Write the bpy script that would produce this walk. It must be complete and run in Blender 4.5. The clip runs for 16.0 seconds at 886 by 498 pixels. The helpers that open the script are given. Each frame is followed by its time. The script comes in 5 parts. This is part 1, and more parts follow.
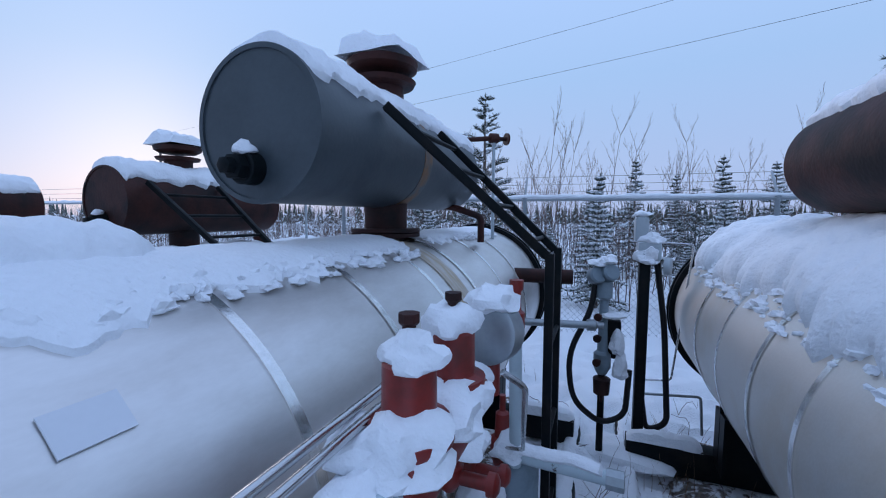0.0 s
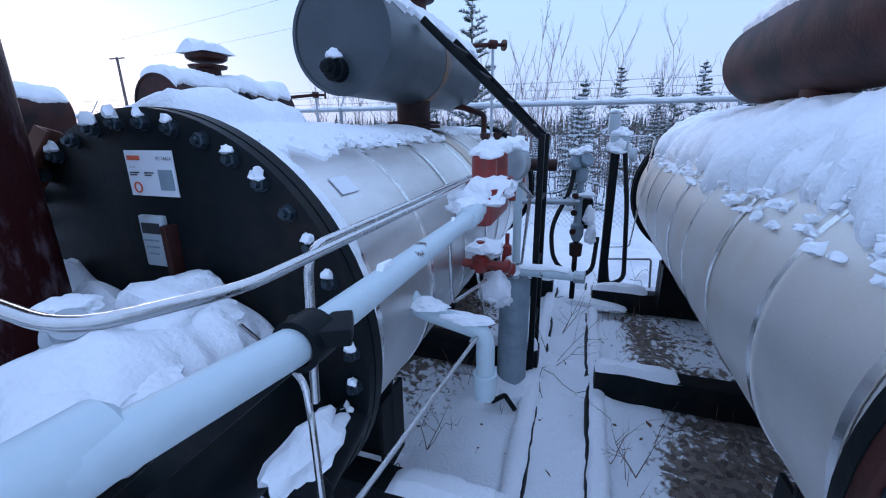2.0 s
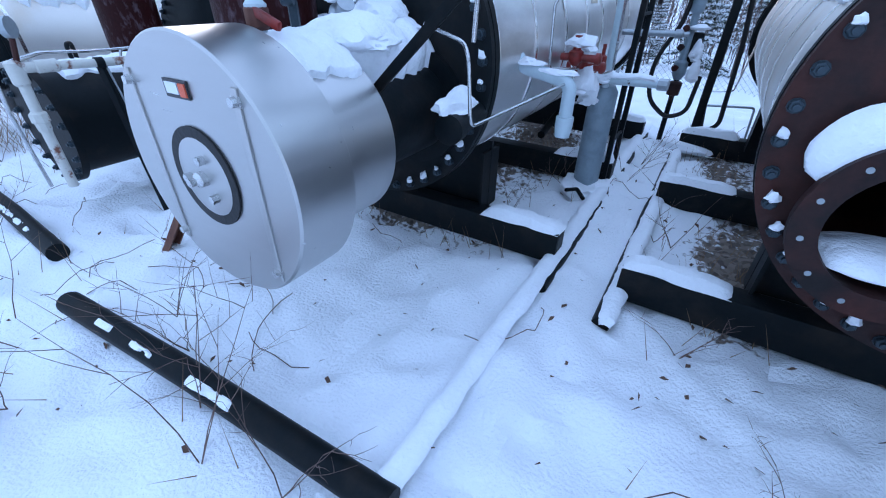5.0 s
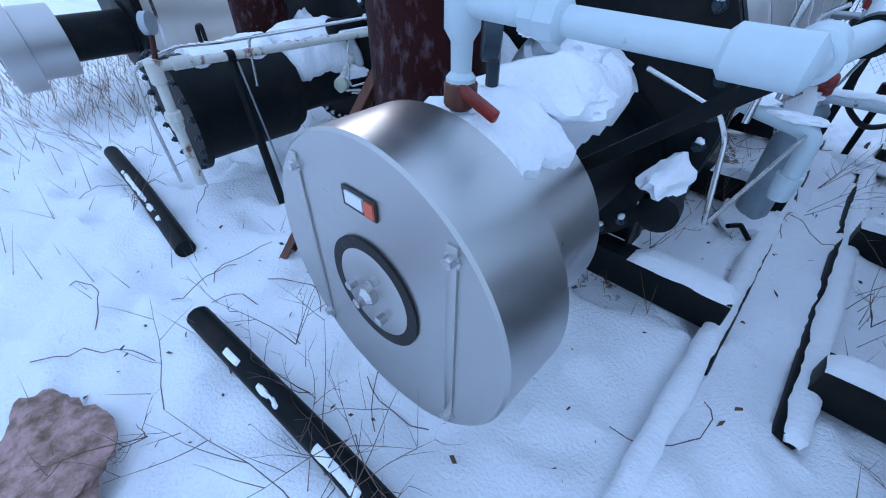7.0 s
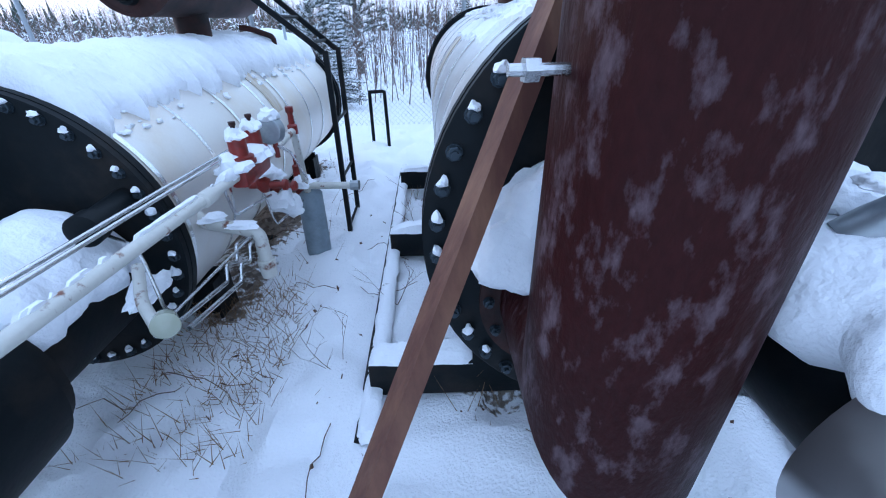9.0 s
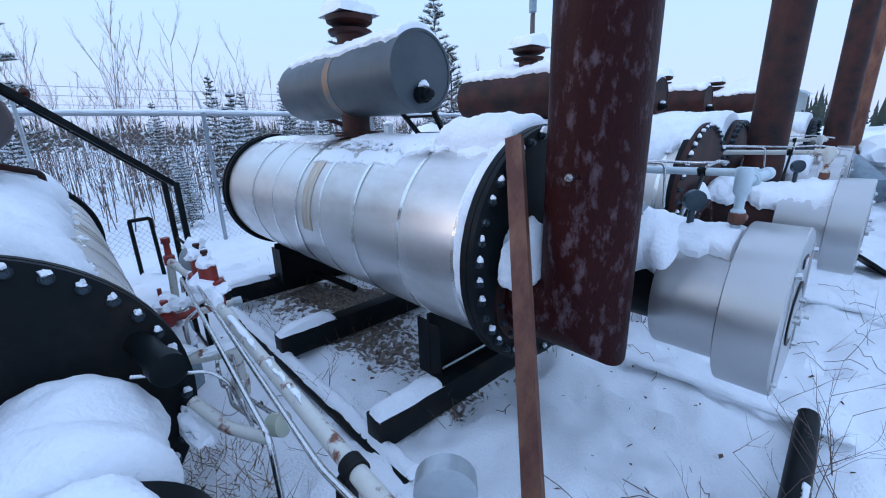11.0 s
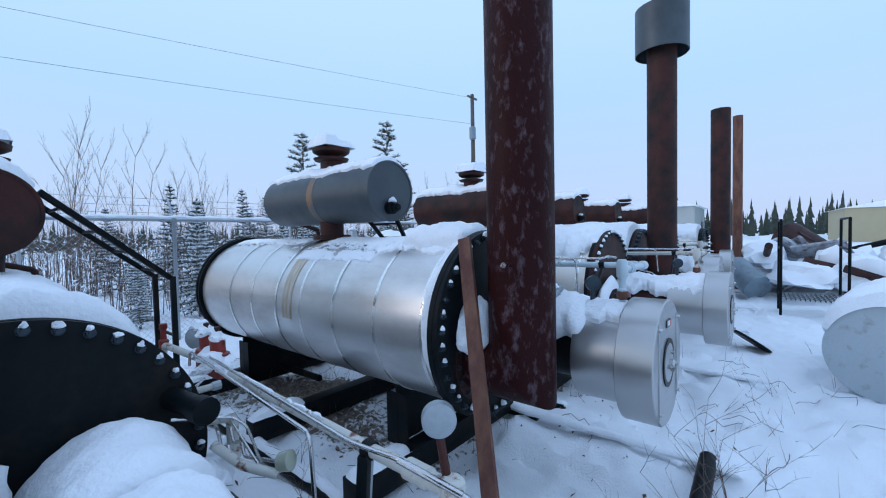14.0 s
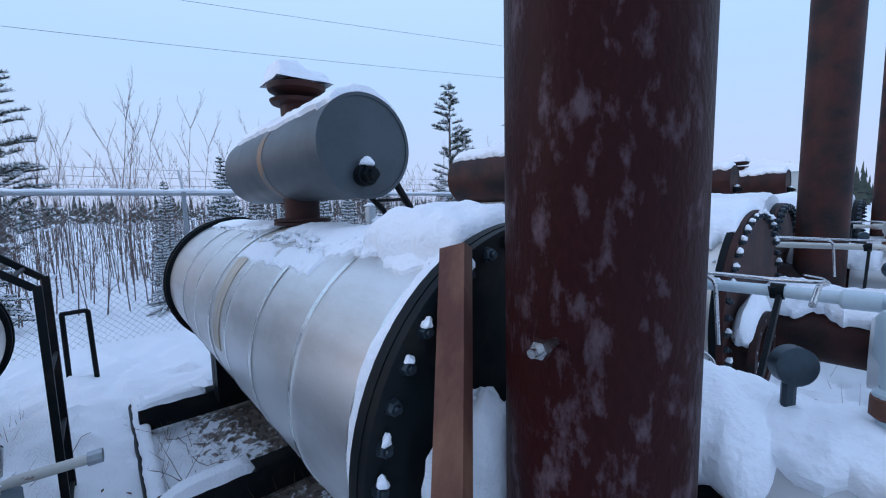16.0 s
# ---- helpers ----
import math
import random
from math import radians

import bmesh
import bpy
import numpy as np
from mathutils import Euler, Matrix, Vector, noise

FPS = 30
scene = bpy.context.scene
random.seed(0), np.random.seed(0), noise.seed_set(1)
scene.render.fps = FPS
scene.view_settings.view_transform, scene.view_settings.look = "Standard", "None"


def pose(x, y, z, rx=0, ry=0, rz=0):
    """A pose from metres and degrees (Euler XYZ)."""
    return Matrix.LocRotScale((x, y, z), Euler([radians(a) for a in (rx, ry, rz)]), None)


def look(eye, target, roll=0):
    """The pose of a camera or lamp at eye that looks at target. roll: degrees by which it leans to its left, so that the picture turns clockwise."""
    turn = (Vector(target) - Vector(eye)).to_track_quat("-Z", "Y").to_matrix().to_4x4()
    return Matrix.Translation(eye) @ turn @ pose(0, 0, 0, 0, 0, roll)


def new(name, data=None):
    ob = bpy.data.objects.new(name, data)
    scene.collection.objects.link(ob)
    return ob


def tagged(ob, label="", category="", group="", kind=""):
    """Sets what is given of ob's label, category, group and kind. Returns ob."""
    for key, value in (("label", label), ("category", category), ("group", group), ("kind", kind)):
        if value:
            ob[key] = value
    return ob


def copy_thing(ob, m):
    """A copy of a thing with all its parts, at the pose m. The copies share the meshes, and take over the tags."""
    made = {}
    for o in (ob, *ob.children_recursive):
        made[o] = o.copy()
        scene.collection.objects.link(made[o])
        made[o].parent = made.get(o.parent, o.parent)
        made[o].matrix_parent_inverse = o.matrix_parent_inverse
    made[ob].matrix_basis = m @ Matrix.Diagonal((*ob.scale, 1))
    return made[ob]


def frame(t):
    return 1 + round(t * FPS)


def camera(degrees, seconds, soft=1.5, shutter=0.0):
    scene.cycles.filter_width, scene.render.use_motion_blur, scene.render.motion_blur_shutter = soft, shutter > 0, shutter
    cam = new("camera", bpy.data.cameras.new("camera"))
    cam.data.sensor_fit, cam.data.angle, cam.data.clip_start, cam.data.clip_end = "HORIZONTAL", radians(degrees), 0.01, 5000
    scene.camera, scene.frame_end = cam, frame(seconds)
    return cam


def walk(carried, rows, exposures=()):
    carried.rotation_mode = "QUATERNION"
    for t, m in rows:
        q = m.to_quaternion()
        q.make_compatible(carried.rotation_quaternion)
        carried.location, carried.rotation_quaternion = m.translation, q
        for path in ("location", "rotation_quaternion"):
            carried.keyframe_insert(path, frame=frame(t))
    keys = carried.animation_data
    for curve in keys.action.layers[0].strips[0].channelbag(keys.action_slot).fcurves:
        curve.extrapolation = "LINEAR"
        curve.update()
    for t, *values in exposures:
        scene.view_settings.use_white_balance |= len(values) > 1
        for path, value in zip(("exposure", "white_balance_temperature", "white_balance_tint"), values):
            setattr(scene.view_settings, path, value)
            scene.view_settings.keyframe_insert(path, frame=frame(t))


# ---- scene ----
cam = camera(94.9, 16.0, soft=1.1)
PATH = [
    (0, (0.012, -0.044, 1.665), (-0.629, 1.844, 1.503), 0.3),
    (0.5, (-0.024, -0.244, 1.623), (-0.636, 1.64, 1.344), 0.3),
    (1, (-0.013, -0.404, 1.576), (-0.606, 1.467, 1.189), -0.3),
    (1.5, (0.001, -0.557, 1.593), (-0.576, 1.296, 1.111), -0.6),
    (2, (0.027, -0.771, 1.545), (-0.517, 1.071, 0.986), -0.6),
    (2.5, (0.126, -0.869, 1.553), (-0.378, 0.964, 0.932), -0.5),
    (3, (0.214, -0.91, 1.503), (-0.28, 0.905, 0.826), -0.6),
    (3.5, (0.37, -1.083, 1.46), (-0.151, 0.693, 0.703), -0.5),
    (4, (0.483, -1.313, 1.444), (-0.121, 0.394, 0.595), -0.3),
    (4.5, (0.415, -1.492, 1.338), (-0.304, 0.102, 0.367), 0.1),
    (4.7, (0.352, -1.53, 1.274), (-0.409, 0.013, 0.256), 0.4),
    (6.8, (-0.161, -1.412, 1.414), (-1.176, -0.267, 0.127), 0.4),
    (7, (-0.258, -1.329, 1.467), (-1.269, -0.161, 0.196), 0.4),
    (7.5, (-0.596, -1.213, 1.478), (-1.541, 0.057, 0.256), 0.7),
    (8, (-0.948, -1.074, 1.475), (-1.701, 0.379, 0.325), -0.3),
    (8.5, (-1.339, -0.896, 1.417), (-1.689, 0.758, 0.348), -0.6),
    (9, (-1.611, -0.861, 1.475), (-1.488, 0.879, 0.497), -0.7),
    (9.5, (-1.948, -0.938, 1.518), (-1.352, 0.766, 0.658), -0.9),
    (10, (-2.228, -0.888, 1.531), (-1.243, 0.687, 0.791), -1.2),
    (10.2, (-2.336, -0.889, 1.551), (-1.238, 0.629, 0.849), -1.5),
    (12.3, (-3.499, -1.358, 1.646), (-1.982, -0.101, 1.298), -1.2),
    (12.5, (-3.558, -1.378, 1.663), (-2.026, -0.129, 1.36), -1.0),
    (13, (-3.617, -1.407, 1.685), (-2.051, -0.175, 1.51), -1.0),
    (13.5, (-3.58, -1.367, 1.677), (-1.997, -0.148, 1.579), -1.1),
    (14, (-3.316, -1.345, 1.586), (-1.732, -0.127, 1.515), -1.2),
    (14.5, (-2.925, -1.334, 1.562), (-1.358, -0.096, 1.46), -1.2),
    (15, (-2.596, -1.132, 1.552), (-1.075, 0.16, 1.416), -1.3),
    (15.5, (-2.291, -0.896, 1.573), (-0.851, 0.482, 1.402), -1.3),
    (16, (-2.014, -0.683, 1.659), (-0.667, 0.781, 1.448), -1.3),
]
EXPOSURES = [(0.0, -0.12, 5750, 14), (1.0, 0.08, 5650, 15), (2.5, 0.45, 5600, 15), (3.5, 0.64, 5600, 14), (4.5, 0.78, 5550, 12), (7.0, 0.5, 5550, 10), (8.5, 0.75, 5800, 9), (9.2, 0.95, 5900, 11), (10.0, 0.74, 5750, 12), (12.5, 0.28, 5950, 8), (14.5, 0.22, 5950, 7), (16.0, 0.2, 5950, 12)]
walk(cam, [(t, look(eye, target, roll)) for t, eye, target, roll in PATH], EXPOSURES)

# ---- world and light ----
world = bpy.data.worlds.new("winter_sky")
scene.world = world
world.use_nodes = True
wn, wl = world.node_tree.nodes, world.node_tree.links
wn.clear()
w_out = wn.new("ShaderNodeOutputWorld")
w_bg = wn.new("ShaderNodeBackground")
w_sky = wn.new("ShaderNodeTexSky")
w_sky.sky_type = "NISHITA"
w_sky.sun_disc = False
w_sky.sun_elevation = radians(9)
w_sky.sun_rotation = radians(-55)
w_sky.dust_density = 2.0
w_scale = wn.new("ShaderNodeVectorMath")
w_scale.operation = "SCALE"
w_scale.inputs["Scale"].default_value = 0.06
w_geo = wn.new("ShaderNodeTexCoord")
w_sep = wn.new("ShaderNodeSeparateXYZ")
w_ramp = wn.new("ShaderNodeValToRGB")
w_ramp.color_ramp.elements[0].position = 0.0
w_ramp.color_ramp.elements[0].color = (0.56, 0.64, 0.86, 1)
w_ramp.color_ramp.elements[1].position = 0.75
w_ramp.color_ramp.elements[1].color = (0.66, 0.86, 1.22, 1)
w_mid = w_ramp.color_ramp.elements.new(0.30)
w_mid.color = (0.50, 0.70, 0.96, 1)
w_mix = wn.new("ShaderNodeMixRGB")
w_mix.inputs["Fac"].default_value = 0.86
wl.new(w_geo.outputs["Generated"], w_sep.inputs[0])
wl.new(w_sep.outputs["Z"], w_ramp.inputs["Fac"])
wl.new(w_sky.outputs[0], w_scale.inputs[0])
wl.new(w_scale.outputs[0], w_mix.inputs["Color1"])
wl.new(w_ramp.outputs[0], w_mix.inputs["Color2"])
wl.new(w_mix.outputs[0], w_bg.inputs["Color"])
wl.new(w_bg.outputs[0], w_out.inputs["Surface"])
w_bg.inputs["Strength"].default_value = 1.0
sun_data = bpy.data.lights.new("sun", "SUN")
sun_data.energy, sun_data.angle, sun_data.color = 0.5, radians(25), (1.0, 0.86, 0.80)
sun = new("sun", sun_data)
sun.matrix_world = look((0, 0, 20), (8.0, -5.6, 17.8))


# ---- materials ----
def material(name, base, rough=0.6, metal=0.0, spots=None, spot_at=0.55, spot_soft=0.12, spot_scale=6.0, grain=60.0,
             vary=0.15, bump=0.15, stretch=(1, 1, 1), spot_rough=None, spot_metal=None, coat=0.0, gloss=0.5):
    """Principled surface with tone variation at two scales, optional stains or wear with a colour of their own, and fine relief."""
    m = bpy.data.materials.new(name)
    m.use_nodes = True
    n, l = m.node_tree.nodes, m.node_tree.links
    p = n["Principled BSDF"]
    co = n.new("ShaderNodeTexCoord")
    mp = n.new("ShaderNodeMapping")
    mp.inputs["Scale"].default_value = stretch
    l.new(co.outputs["Object"], mp.inputs[0])
    big = n.new("ShaderNodeTexNoise")
    big.inputs["Scale"].default_value = spot_scale
    big.inputs["Detail"].default_value = 8
    big.inputs["Roughness"].default_value = 0.62
    l.new(mp.outputs[0], big.inputs["Vector"])
    fine = n.new("ShaderNodeTexNoise")
    fine.inputs["Scale"].default_value = grain
    fine.inputs["Detail"].default_value = 4
    l.new(mp.outputs[0], fine.inputs["Vector"])
    tone = n.new("ShaderNodeMapRange")
    tone.inputs["To Min"].default_value = 1 - vary
    tone.inputs["To Max"].default_value = 1 + vary
    l.new(fine.outputs["Fac"], tone.inputs["Value"])
    rnd = n.new("ShaderNodeTexNoise")
    rnd.inputs["Scale"].default_value = 1.7
    l.new(co.outputs["Object"], rnd.inputs["Vector"])
    tone2 = n.new("ShaderNodeMapRange")
    tone2.inputs["To Min"].default_value = 1 - vary
    tone2.inputs["To Max"].default_value = 1 + vary
    l.new(rnd.outputs["Fac"], tone2.inputs["Value"])
    mul = n.new("ShaderNodeMath")
    mul.operation = "MULTIPLY"
    l.new(tone.outputs[0], mul.inputs[0])
    l.new(tone2.outputs[0], mul.inputs[1])
    sc = n.new("ShaderNodeVectorMath")
    sc.operation = "SCALE"
    l.new(mul.outputs[0], sc.inputs["Scale"])
    if spots:
        step = n.new("ShaderNodeMapRange")
        step.inputs["From Min"].default_value = spot_at - spot_soft
        step.inputs["From Max"].default_value = spot_at + spot_soft
        l.new(big.outputs["Fac"], step.inputs["Value"])
        mix = n.new("ShaderNodeMixRGB")
        mix.inputs["Color1"].default_value = (*base, 1)
        mix.inputs["Color2"].default_value = (*spots, 1)
        l.new(step.outputs[0], mix.inputs["Fac"])
        l.new(mix.outputs[0], sc.inputs[0])
        if spot_rough is not None:
            r = n.new("ShaderNodeMapRange")
            r.inputs["To Min"].default_value = rough
            r.inputs["To Max"].default_value = spot_rough
            l.new(step.outputs[0], r.inputs["Value"])
            l.new(r.outputs[0], p.inputs["Roughness"])
        if spot_metal is not None:
            r = n.new("ShaderNodeMapRange")
            r.inputs["To Min"].default_value = metal
            r.inputs["To Max"].default_value = spot_metal
            l.new(step.outputs[0], r.inputs["Value"])
            l.new(r.outputs[0], p.inputs["Metallic"])
    else:
        sc.inputs[0].default_value = base
    l.new(sc.outputs[0], p.inputs["Base Color"])
    if not (spots and spot_rough is not None):
        r = n.new("ShaderNodeMapRange")
        r.inputs["To Min"].default_value = max(0.03, rough - 0.12)
        r.inputs["To Max"].default_value = min(1, rough + 0.12)
        l.new(big.outputs["Fac"], r.inputs["Value"])
        l.new(r.outputs[0], p.inputs["Roughness"])
    if not (spots and spot_metal is not None):
        p.inputs["Metallic"].default_value = metal
    p.inputs["Coat Weight"].default_value = coat
    p.inputs["Specular IOR Level"].default_value = gloss
    b = n.new("ShaderNodeBump")
    b.inputs["Strength"].default_value = bump
    b.inputs["Distance"].default_value = 0.01
    l.new(fine.outputs["Fac"], b.inputs["Height"])
    l.new(b.outputs[0], p.inputs["Normal"])
    return m


SNOW = material("snow", (0.87, 0.89, 0.92), 0.8, spot_scale=9, grain=55, vary=0.04, bump=0.75, gloss=0.2)
ALU = material("aluminium_jacket", (0.70, 0.685, 0.67), 0.36, 0.92, spots=(0.50, 0.47, 0.44), spot_at=0.56, spot_scale=2.5, grain=130, vary=0.05, bump=0.03, stretch=(1, 0.35, 1))
ALU_PALE = material("frosted_jacket", (0.70, 0.66, 0.61), 0.44, 0.70, spots=(0.66, 0.58, 0.48), spot_at=0.60, spot_scale=2.2, grain=110, vary=0.05, bump=0.05)
ALU_BRUSHED = material("brushed_aluminium", (0.47, 0.465, 0.46), 0.32, 0.95, spot_scale=3, grain=160, vary=0.07, bump=0.04, stretch=(1, 12, 12))
BAND = material("steel_band", (0.78, 0.77, 0.75), 0.22, 1.0, spot_scale=14, grain=70, vary=0.1, bump=0.05)
BLACK = material("black_enamel", (0.006, 0.0085, 0.010), 0.48, spots=(0.020, 0.017, 0.015), spot_at=0.60, spot_scale=5, grain=45, vary=0.25, bump=0.10, gloss=0.10)
RUST = material("red_oxide_steel", (0.024, 0.0046, 0.0044), 0.50, spots=(0.085, 0.055, 0.062), spot_at=0.60, spot_soft=0.07, spot_scale=24, grain=90, vary=0.35, bump=0.22, stretch=(1, 1, 0.5), gloss=0.10)
RUST_DARK = material("dark_rusted_steel", (0.050, 0.015, 0.011), 0.60, spots=(0.013, 0.009, 0.009), spot_at=0.53, spot_scale=4, grain=60, vary=0.3, bump=0.18, gloss=0.25)
RUST_ORANGE = material("orange_rusted_steel", (0.17, 0.075, 0.042), 0.7, spots=(0.09, 0.030, 0.020), spot_at=0.5, spot_scale=9, grain=70, vary=0.2, bump=0.15, stretch=(1, 1, 0.3))
BOLT = material("bolt_steel", (0.035, 0.050, 0.062), 0.42, 0.6, spot_scale=20, grain=80, vary=0.25, bump=0.1)
DRUM = material("grey_blue_paint", (0.050, 0.064, 0.074), 0.46, spots=(0.034, 0.044, 0.052), spot_at=0.55, spot_scale=3, grain=60, vary=0.12, bump=0.06)
PIPE_WHITE = material("pale_blue_pipe_paint", (0.50, 0.585, 0.62), 0.42, spots=(0.06, 0.035, 0.03), spot_at=0.67, spot_soft=0.02, spot_scale=13, grain=60, vary=0.06, bump=0.08)
PIPE_OLD = material("chipped_cream_pipe_paint", (0.56, 0.55, 0.50), 0.5, spots=(0.16, 0.055, 0.03), spot_at=0.60, spot_soft=0.04, spot_scale=14, grain=60, vary=0.08, bump=0.12)
TUBING = material("stainless_tubing", (0.55, 0.55, 0.55), 0.25, 1.0, spot_scale=12, grain=90, vary=0.08, bump=0.03)
RED = material("red_valve_paint", (0.23, 0.020, 0.014), 0.42, spots=(0.10, 0.018, 0.012), spot_at=0.58, spot_scale=14, grain=60, vary=0.15, bump=0.08)
GREY = material("grey_meter_paint", (0.23, 0.29, 0.33), 0.45, spots=(0.16, 0.2, 0.23), spot_at=0.58, spot_scale=8, grain=60, vary=0.08, bump=0.06)
PALE = material("pale_grey_paint", (0.42, 0.47, 0.50), 0.45, spots=(0.25, 0.22, 0.18), spot_at=0.68, spot_scale=9, grain=60, vary=0.08, bump=0.06)
GALV = material("galvanised_steel", (0.34, 0.37, 0.39), 0.42, 0.75, spot_scale=9, grain=60, vary=0.15, bump=0.05)
PAPER = material("white_plate", (0.72, 0.74, 0.78), 0.35, spot_scale=9, grain=60, vary=0.03, bump=0.02)
INK = material("dark_print", (0.03, 0.03, 0.035), 0.5, vary=0.05)
ORANGE = material("orange_print", (0.62, 0.11, 0.05), 0.5, vary=0.05)
RUBBER = material("black_rubber_hose", (0.008, 0.008, 0.009), 0.5, vary=0.1, gloss=0.3)
GLASS = material("gauge_face", (0.36, 0.38, 0.29), 0.08, vary=0.03, coat=0.6)
BARK = material("bark", (0.10, 0.075, 0.06), 0.9, spots=(0.17, 0.15, 0.14), spot_at=0.55, spot_scale=12, grain=60, vary=0.25, bump=0.3)
TWIG = material("bare_twig", (0.13, 0.085, 0.070), 0.9, grain=30, vary=0.25)
NEEDLE = material("conifer_needles", (0.036, 0.052, 0.040), 0.85, spots=(0.06, 0.07, 0.055), grain=12, vary=0.3)
STRAW = material("dry_grass", (0.25, 0.16, 0.085), 0.9, spots=(0.14, 0.07, 0.04), spot_scale=3, grain=12, vary=0.25)
LEAF = material("dead_leaf", (0.10, 0.055, 0.035), 0.85, grain=30, vary=0.3)
WOOD = material("weathered_pole", (0.12, 0.10, 0.085), 0.9, grain=40, vary=0.2, stretch=(1, 1, 0.2))
SIDING = material("pale_metal_siding", (0.42, 0.44, 0.42), 0.6, grain=20, vary=0.06)
SIDING_TAN = material("tan_metal_siding", (0.40, 0.35, 0.22), 0.6, grain=20, vary=0.06)
TARP = material("grey_scrap", (0.36, 0.39, 0.43), 0.6, spots=(0.10, 0.06, 0.05), grain=20, vary=0.15)
RUN = material("rust_run_paint", (0.085, 0.105, 0.115), 0.5, spots=(0.22, 0.115, 0.05), spot_at=0.50, spot_soft=0.08, spot_scale=7, grain=60, vary=0.2, bump=0.05)
PINK = material("pink_insulation", (0.42, 0.27, 0.25), 0.95, spots=(0.16, 0.11, 0.075), spot_at=0.52, spot_scale=16, grain=70, vary=0.25, bump=0.6)
STAIN = material("rust_stained_jacket", (0.50, 0.40, 0.27), 0.5, 0.6, spots=(0.62, 0.58, 0.54), spot_at=0.52, spot_scale=8, grain=60, vary=0.12, bump=0.04, stretch=(1, 4, 0.6))


def ground_material():
    """Snow with bare patches of gravel and straw, where the painted mask bares it."""
    m = bpy.data.materials.new("snow_ground")
    m.use_nodes = True
    n, l = m.node_tree.nodes, m.node_tree.links
    p = n["Principled BSDF"]
    co = n.new("ShaderNodeTexCoord")
    at = n.new("ShaderNodeAttribute")
    at.attribute_name = "bare"
    a = n.new("ShaderNodeTexNoise")
    a.inputs["Scale"].default_value = 22
    a.inputs["Detail"].default_value = 6
    l.new(co.outputs["Object"], a.inputs["Vector"])
    add = n.new("ShaderNodeMath")
    add.operation = "ADD"
    l.new(at.outputs["Fac"], add.inputs[0])
    l.new(a.outputs["Fac"], add.inputs[1])
    step = n.new("ShaderNodeMapRange")
    step.inputs["From Min"].default_value = 0.98
    step.inputs["From Max"].default_value = 1.10
    l.new(add.outputs[0], step.inputs["Value"])
    v = n.new("ShaderNodeTexVoronoi")
    v.inputs["Scale"].default_value = 34
    l.new(co.outputs["Object"], v.inputs["Vector"])
    ramp = n.new("ShaderNodeValToRGB")
    ramp.color_ramp.elements[0].color = (0.055, 0.040, 0.032, 1)
    ramp.color_ramp.elements[1].color = (0.30, 0.25, 0.21, 1)
    l.new(v.outputs["Color"], ramp.inputs["Fac"])
    f = n.new("ShaderNodeTexNoise")
    f.inputs["Scale"].default_value = 70
    f.inputs["Detail"].default_value = 5
    l.new(co.outputs["Object"], f.inputs["Vector"])
    mix = n.new("ShaderNodeMixRGB")
    mix.inputs["Color1"].default_value = (0.87, 0.89, 0.92, 1)
    l.new(step.outputs[0], mix.inputs["Fac"])
    l.new(ramp.outputs[0], mix.inputs["Color2"])
    l.new(mix.outputs[0], p.inputs["Base Color"])
    p.inputs["Roughness"].default_value = 0.8
    b = n.new("ShaderNodeBump")
    b.inputs["Strength"].default_value = 0.8
    b.inputs["Distance"].default_value = 0.014
    l.new(f.outputs["Fac"], b.inputs["Height"])
    l.new(b.outputs[0], p.inputs["Normal"])
    return m


GROUND = ground_material()


# ---- mesh helpers ----
def finish(bm, mat, smooth=True):
    me = bpy.data.meshes.new("mesh")
    bm.normal_update()
    for f in bm.faces:
        f.smooth = smooth
    if smooth:
        for e in bm.edges:
            if len(e.link_faces) == 2 and e.calc_face_angle(0) > 0.7:
                e.smooth = False
    bm.to_mesh(me)
    bm.free()
    me.materials.append(mat)
    return me


def part(name, bm, mat, parent, label="", smooth=True):
    """Links a bmesh as one mesh object under a thing or a part."""
    ob = new(name, finish(bm, mat, smooth))
    ob.parent = parent
    return tagged(ob, label)


def part_mesh(name, me, parent, m):
    ob = new(name, me)
    ob.parent = parent
    ob.matrix_local = m
    return ob


def thing(name, label, category, at=(0, 0, 0), group="", kind=""):
    ob = new(name)
    ob.empty_display_size = 0.1
    ob.location = at
    return tagged(ob, label, category, group, kind)


def whole(name, bm, mat, label, category, group="", kind="", smooth=True):
    return tagged(new(name, finish(bm, mat, smooth)), label, category, group, kind)


def ring(bm, c, u, v, r, seg):
    return [bm.verts.new(c + u * (r * math.cos(2 * math.pi * i / seg)) + v * (r * math.sin(2 * math.pi * i / seg))) for i in range(seg)]


def side_axes(d):
    d = d.normalized()
    u = d.cross(Vector((0, 0, 1)))
    if u.length < 0.01:
        u = Vector((1, 0, 0))
    u.normalize()
    return u, u.cross(d).normalized()


def join_rings(bm, a, b):
    n = len(a)
    for i in range(n):
        bm.faces.new((a[i], a[(i + 1) % n], b[(i + 1) % n], b[i]))


def turned(bm, p0, d, profile, seg=24, caps=True):
    """A turned body: profile rows of (distance along d from p0, radius)."""
    p0, d = Vector(p0), Vector(d).normalized()
    u, v = side_axes(d)
    rings = [ring(bm, p0 + d * s, u, v, r, seg) for s, r in profile]
    for a, b in zip(rings, rings[1:]):
        join_rings(bm, a, b)
    if caps:
        bm.faces.new(rings[0][::-1])
        bm.faces.new(rings[-1])
    bmesh.ops.recalc_face_normals(bm, faces=bm.faces)
    return bm


def tube(bm, p0, p1, r, seg=12, r2=None):
    p0, p1 = Vector(p0), Vector(p1)
    return turned(bm, p0, p1 - p0, [(0, r), ((p1 - p0).length, r if r2 is None else r2)], seg)


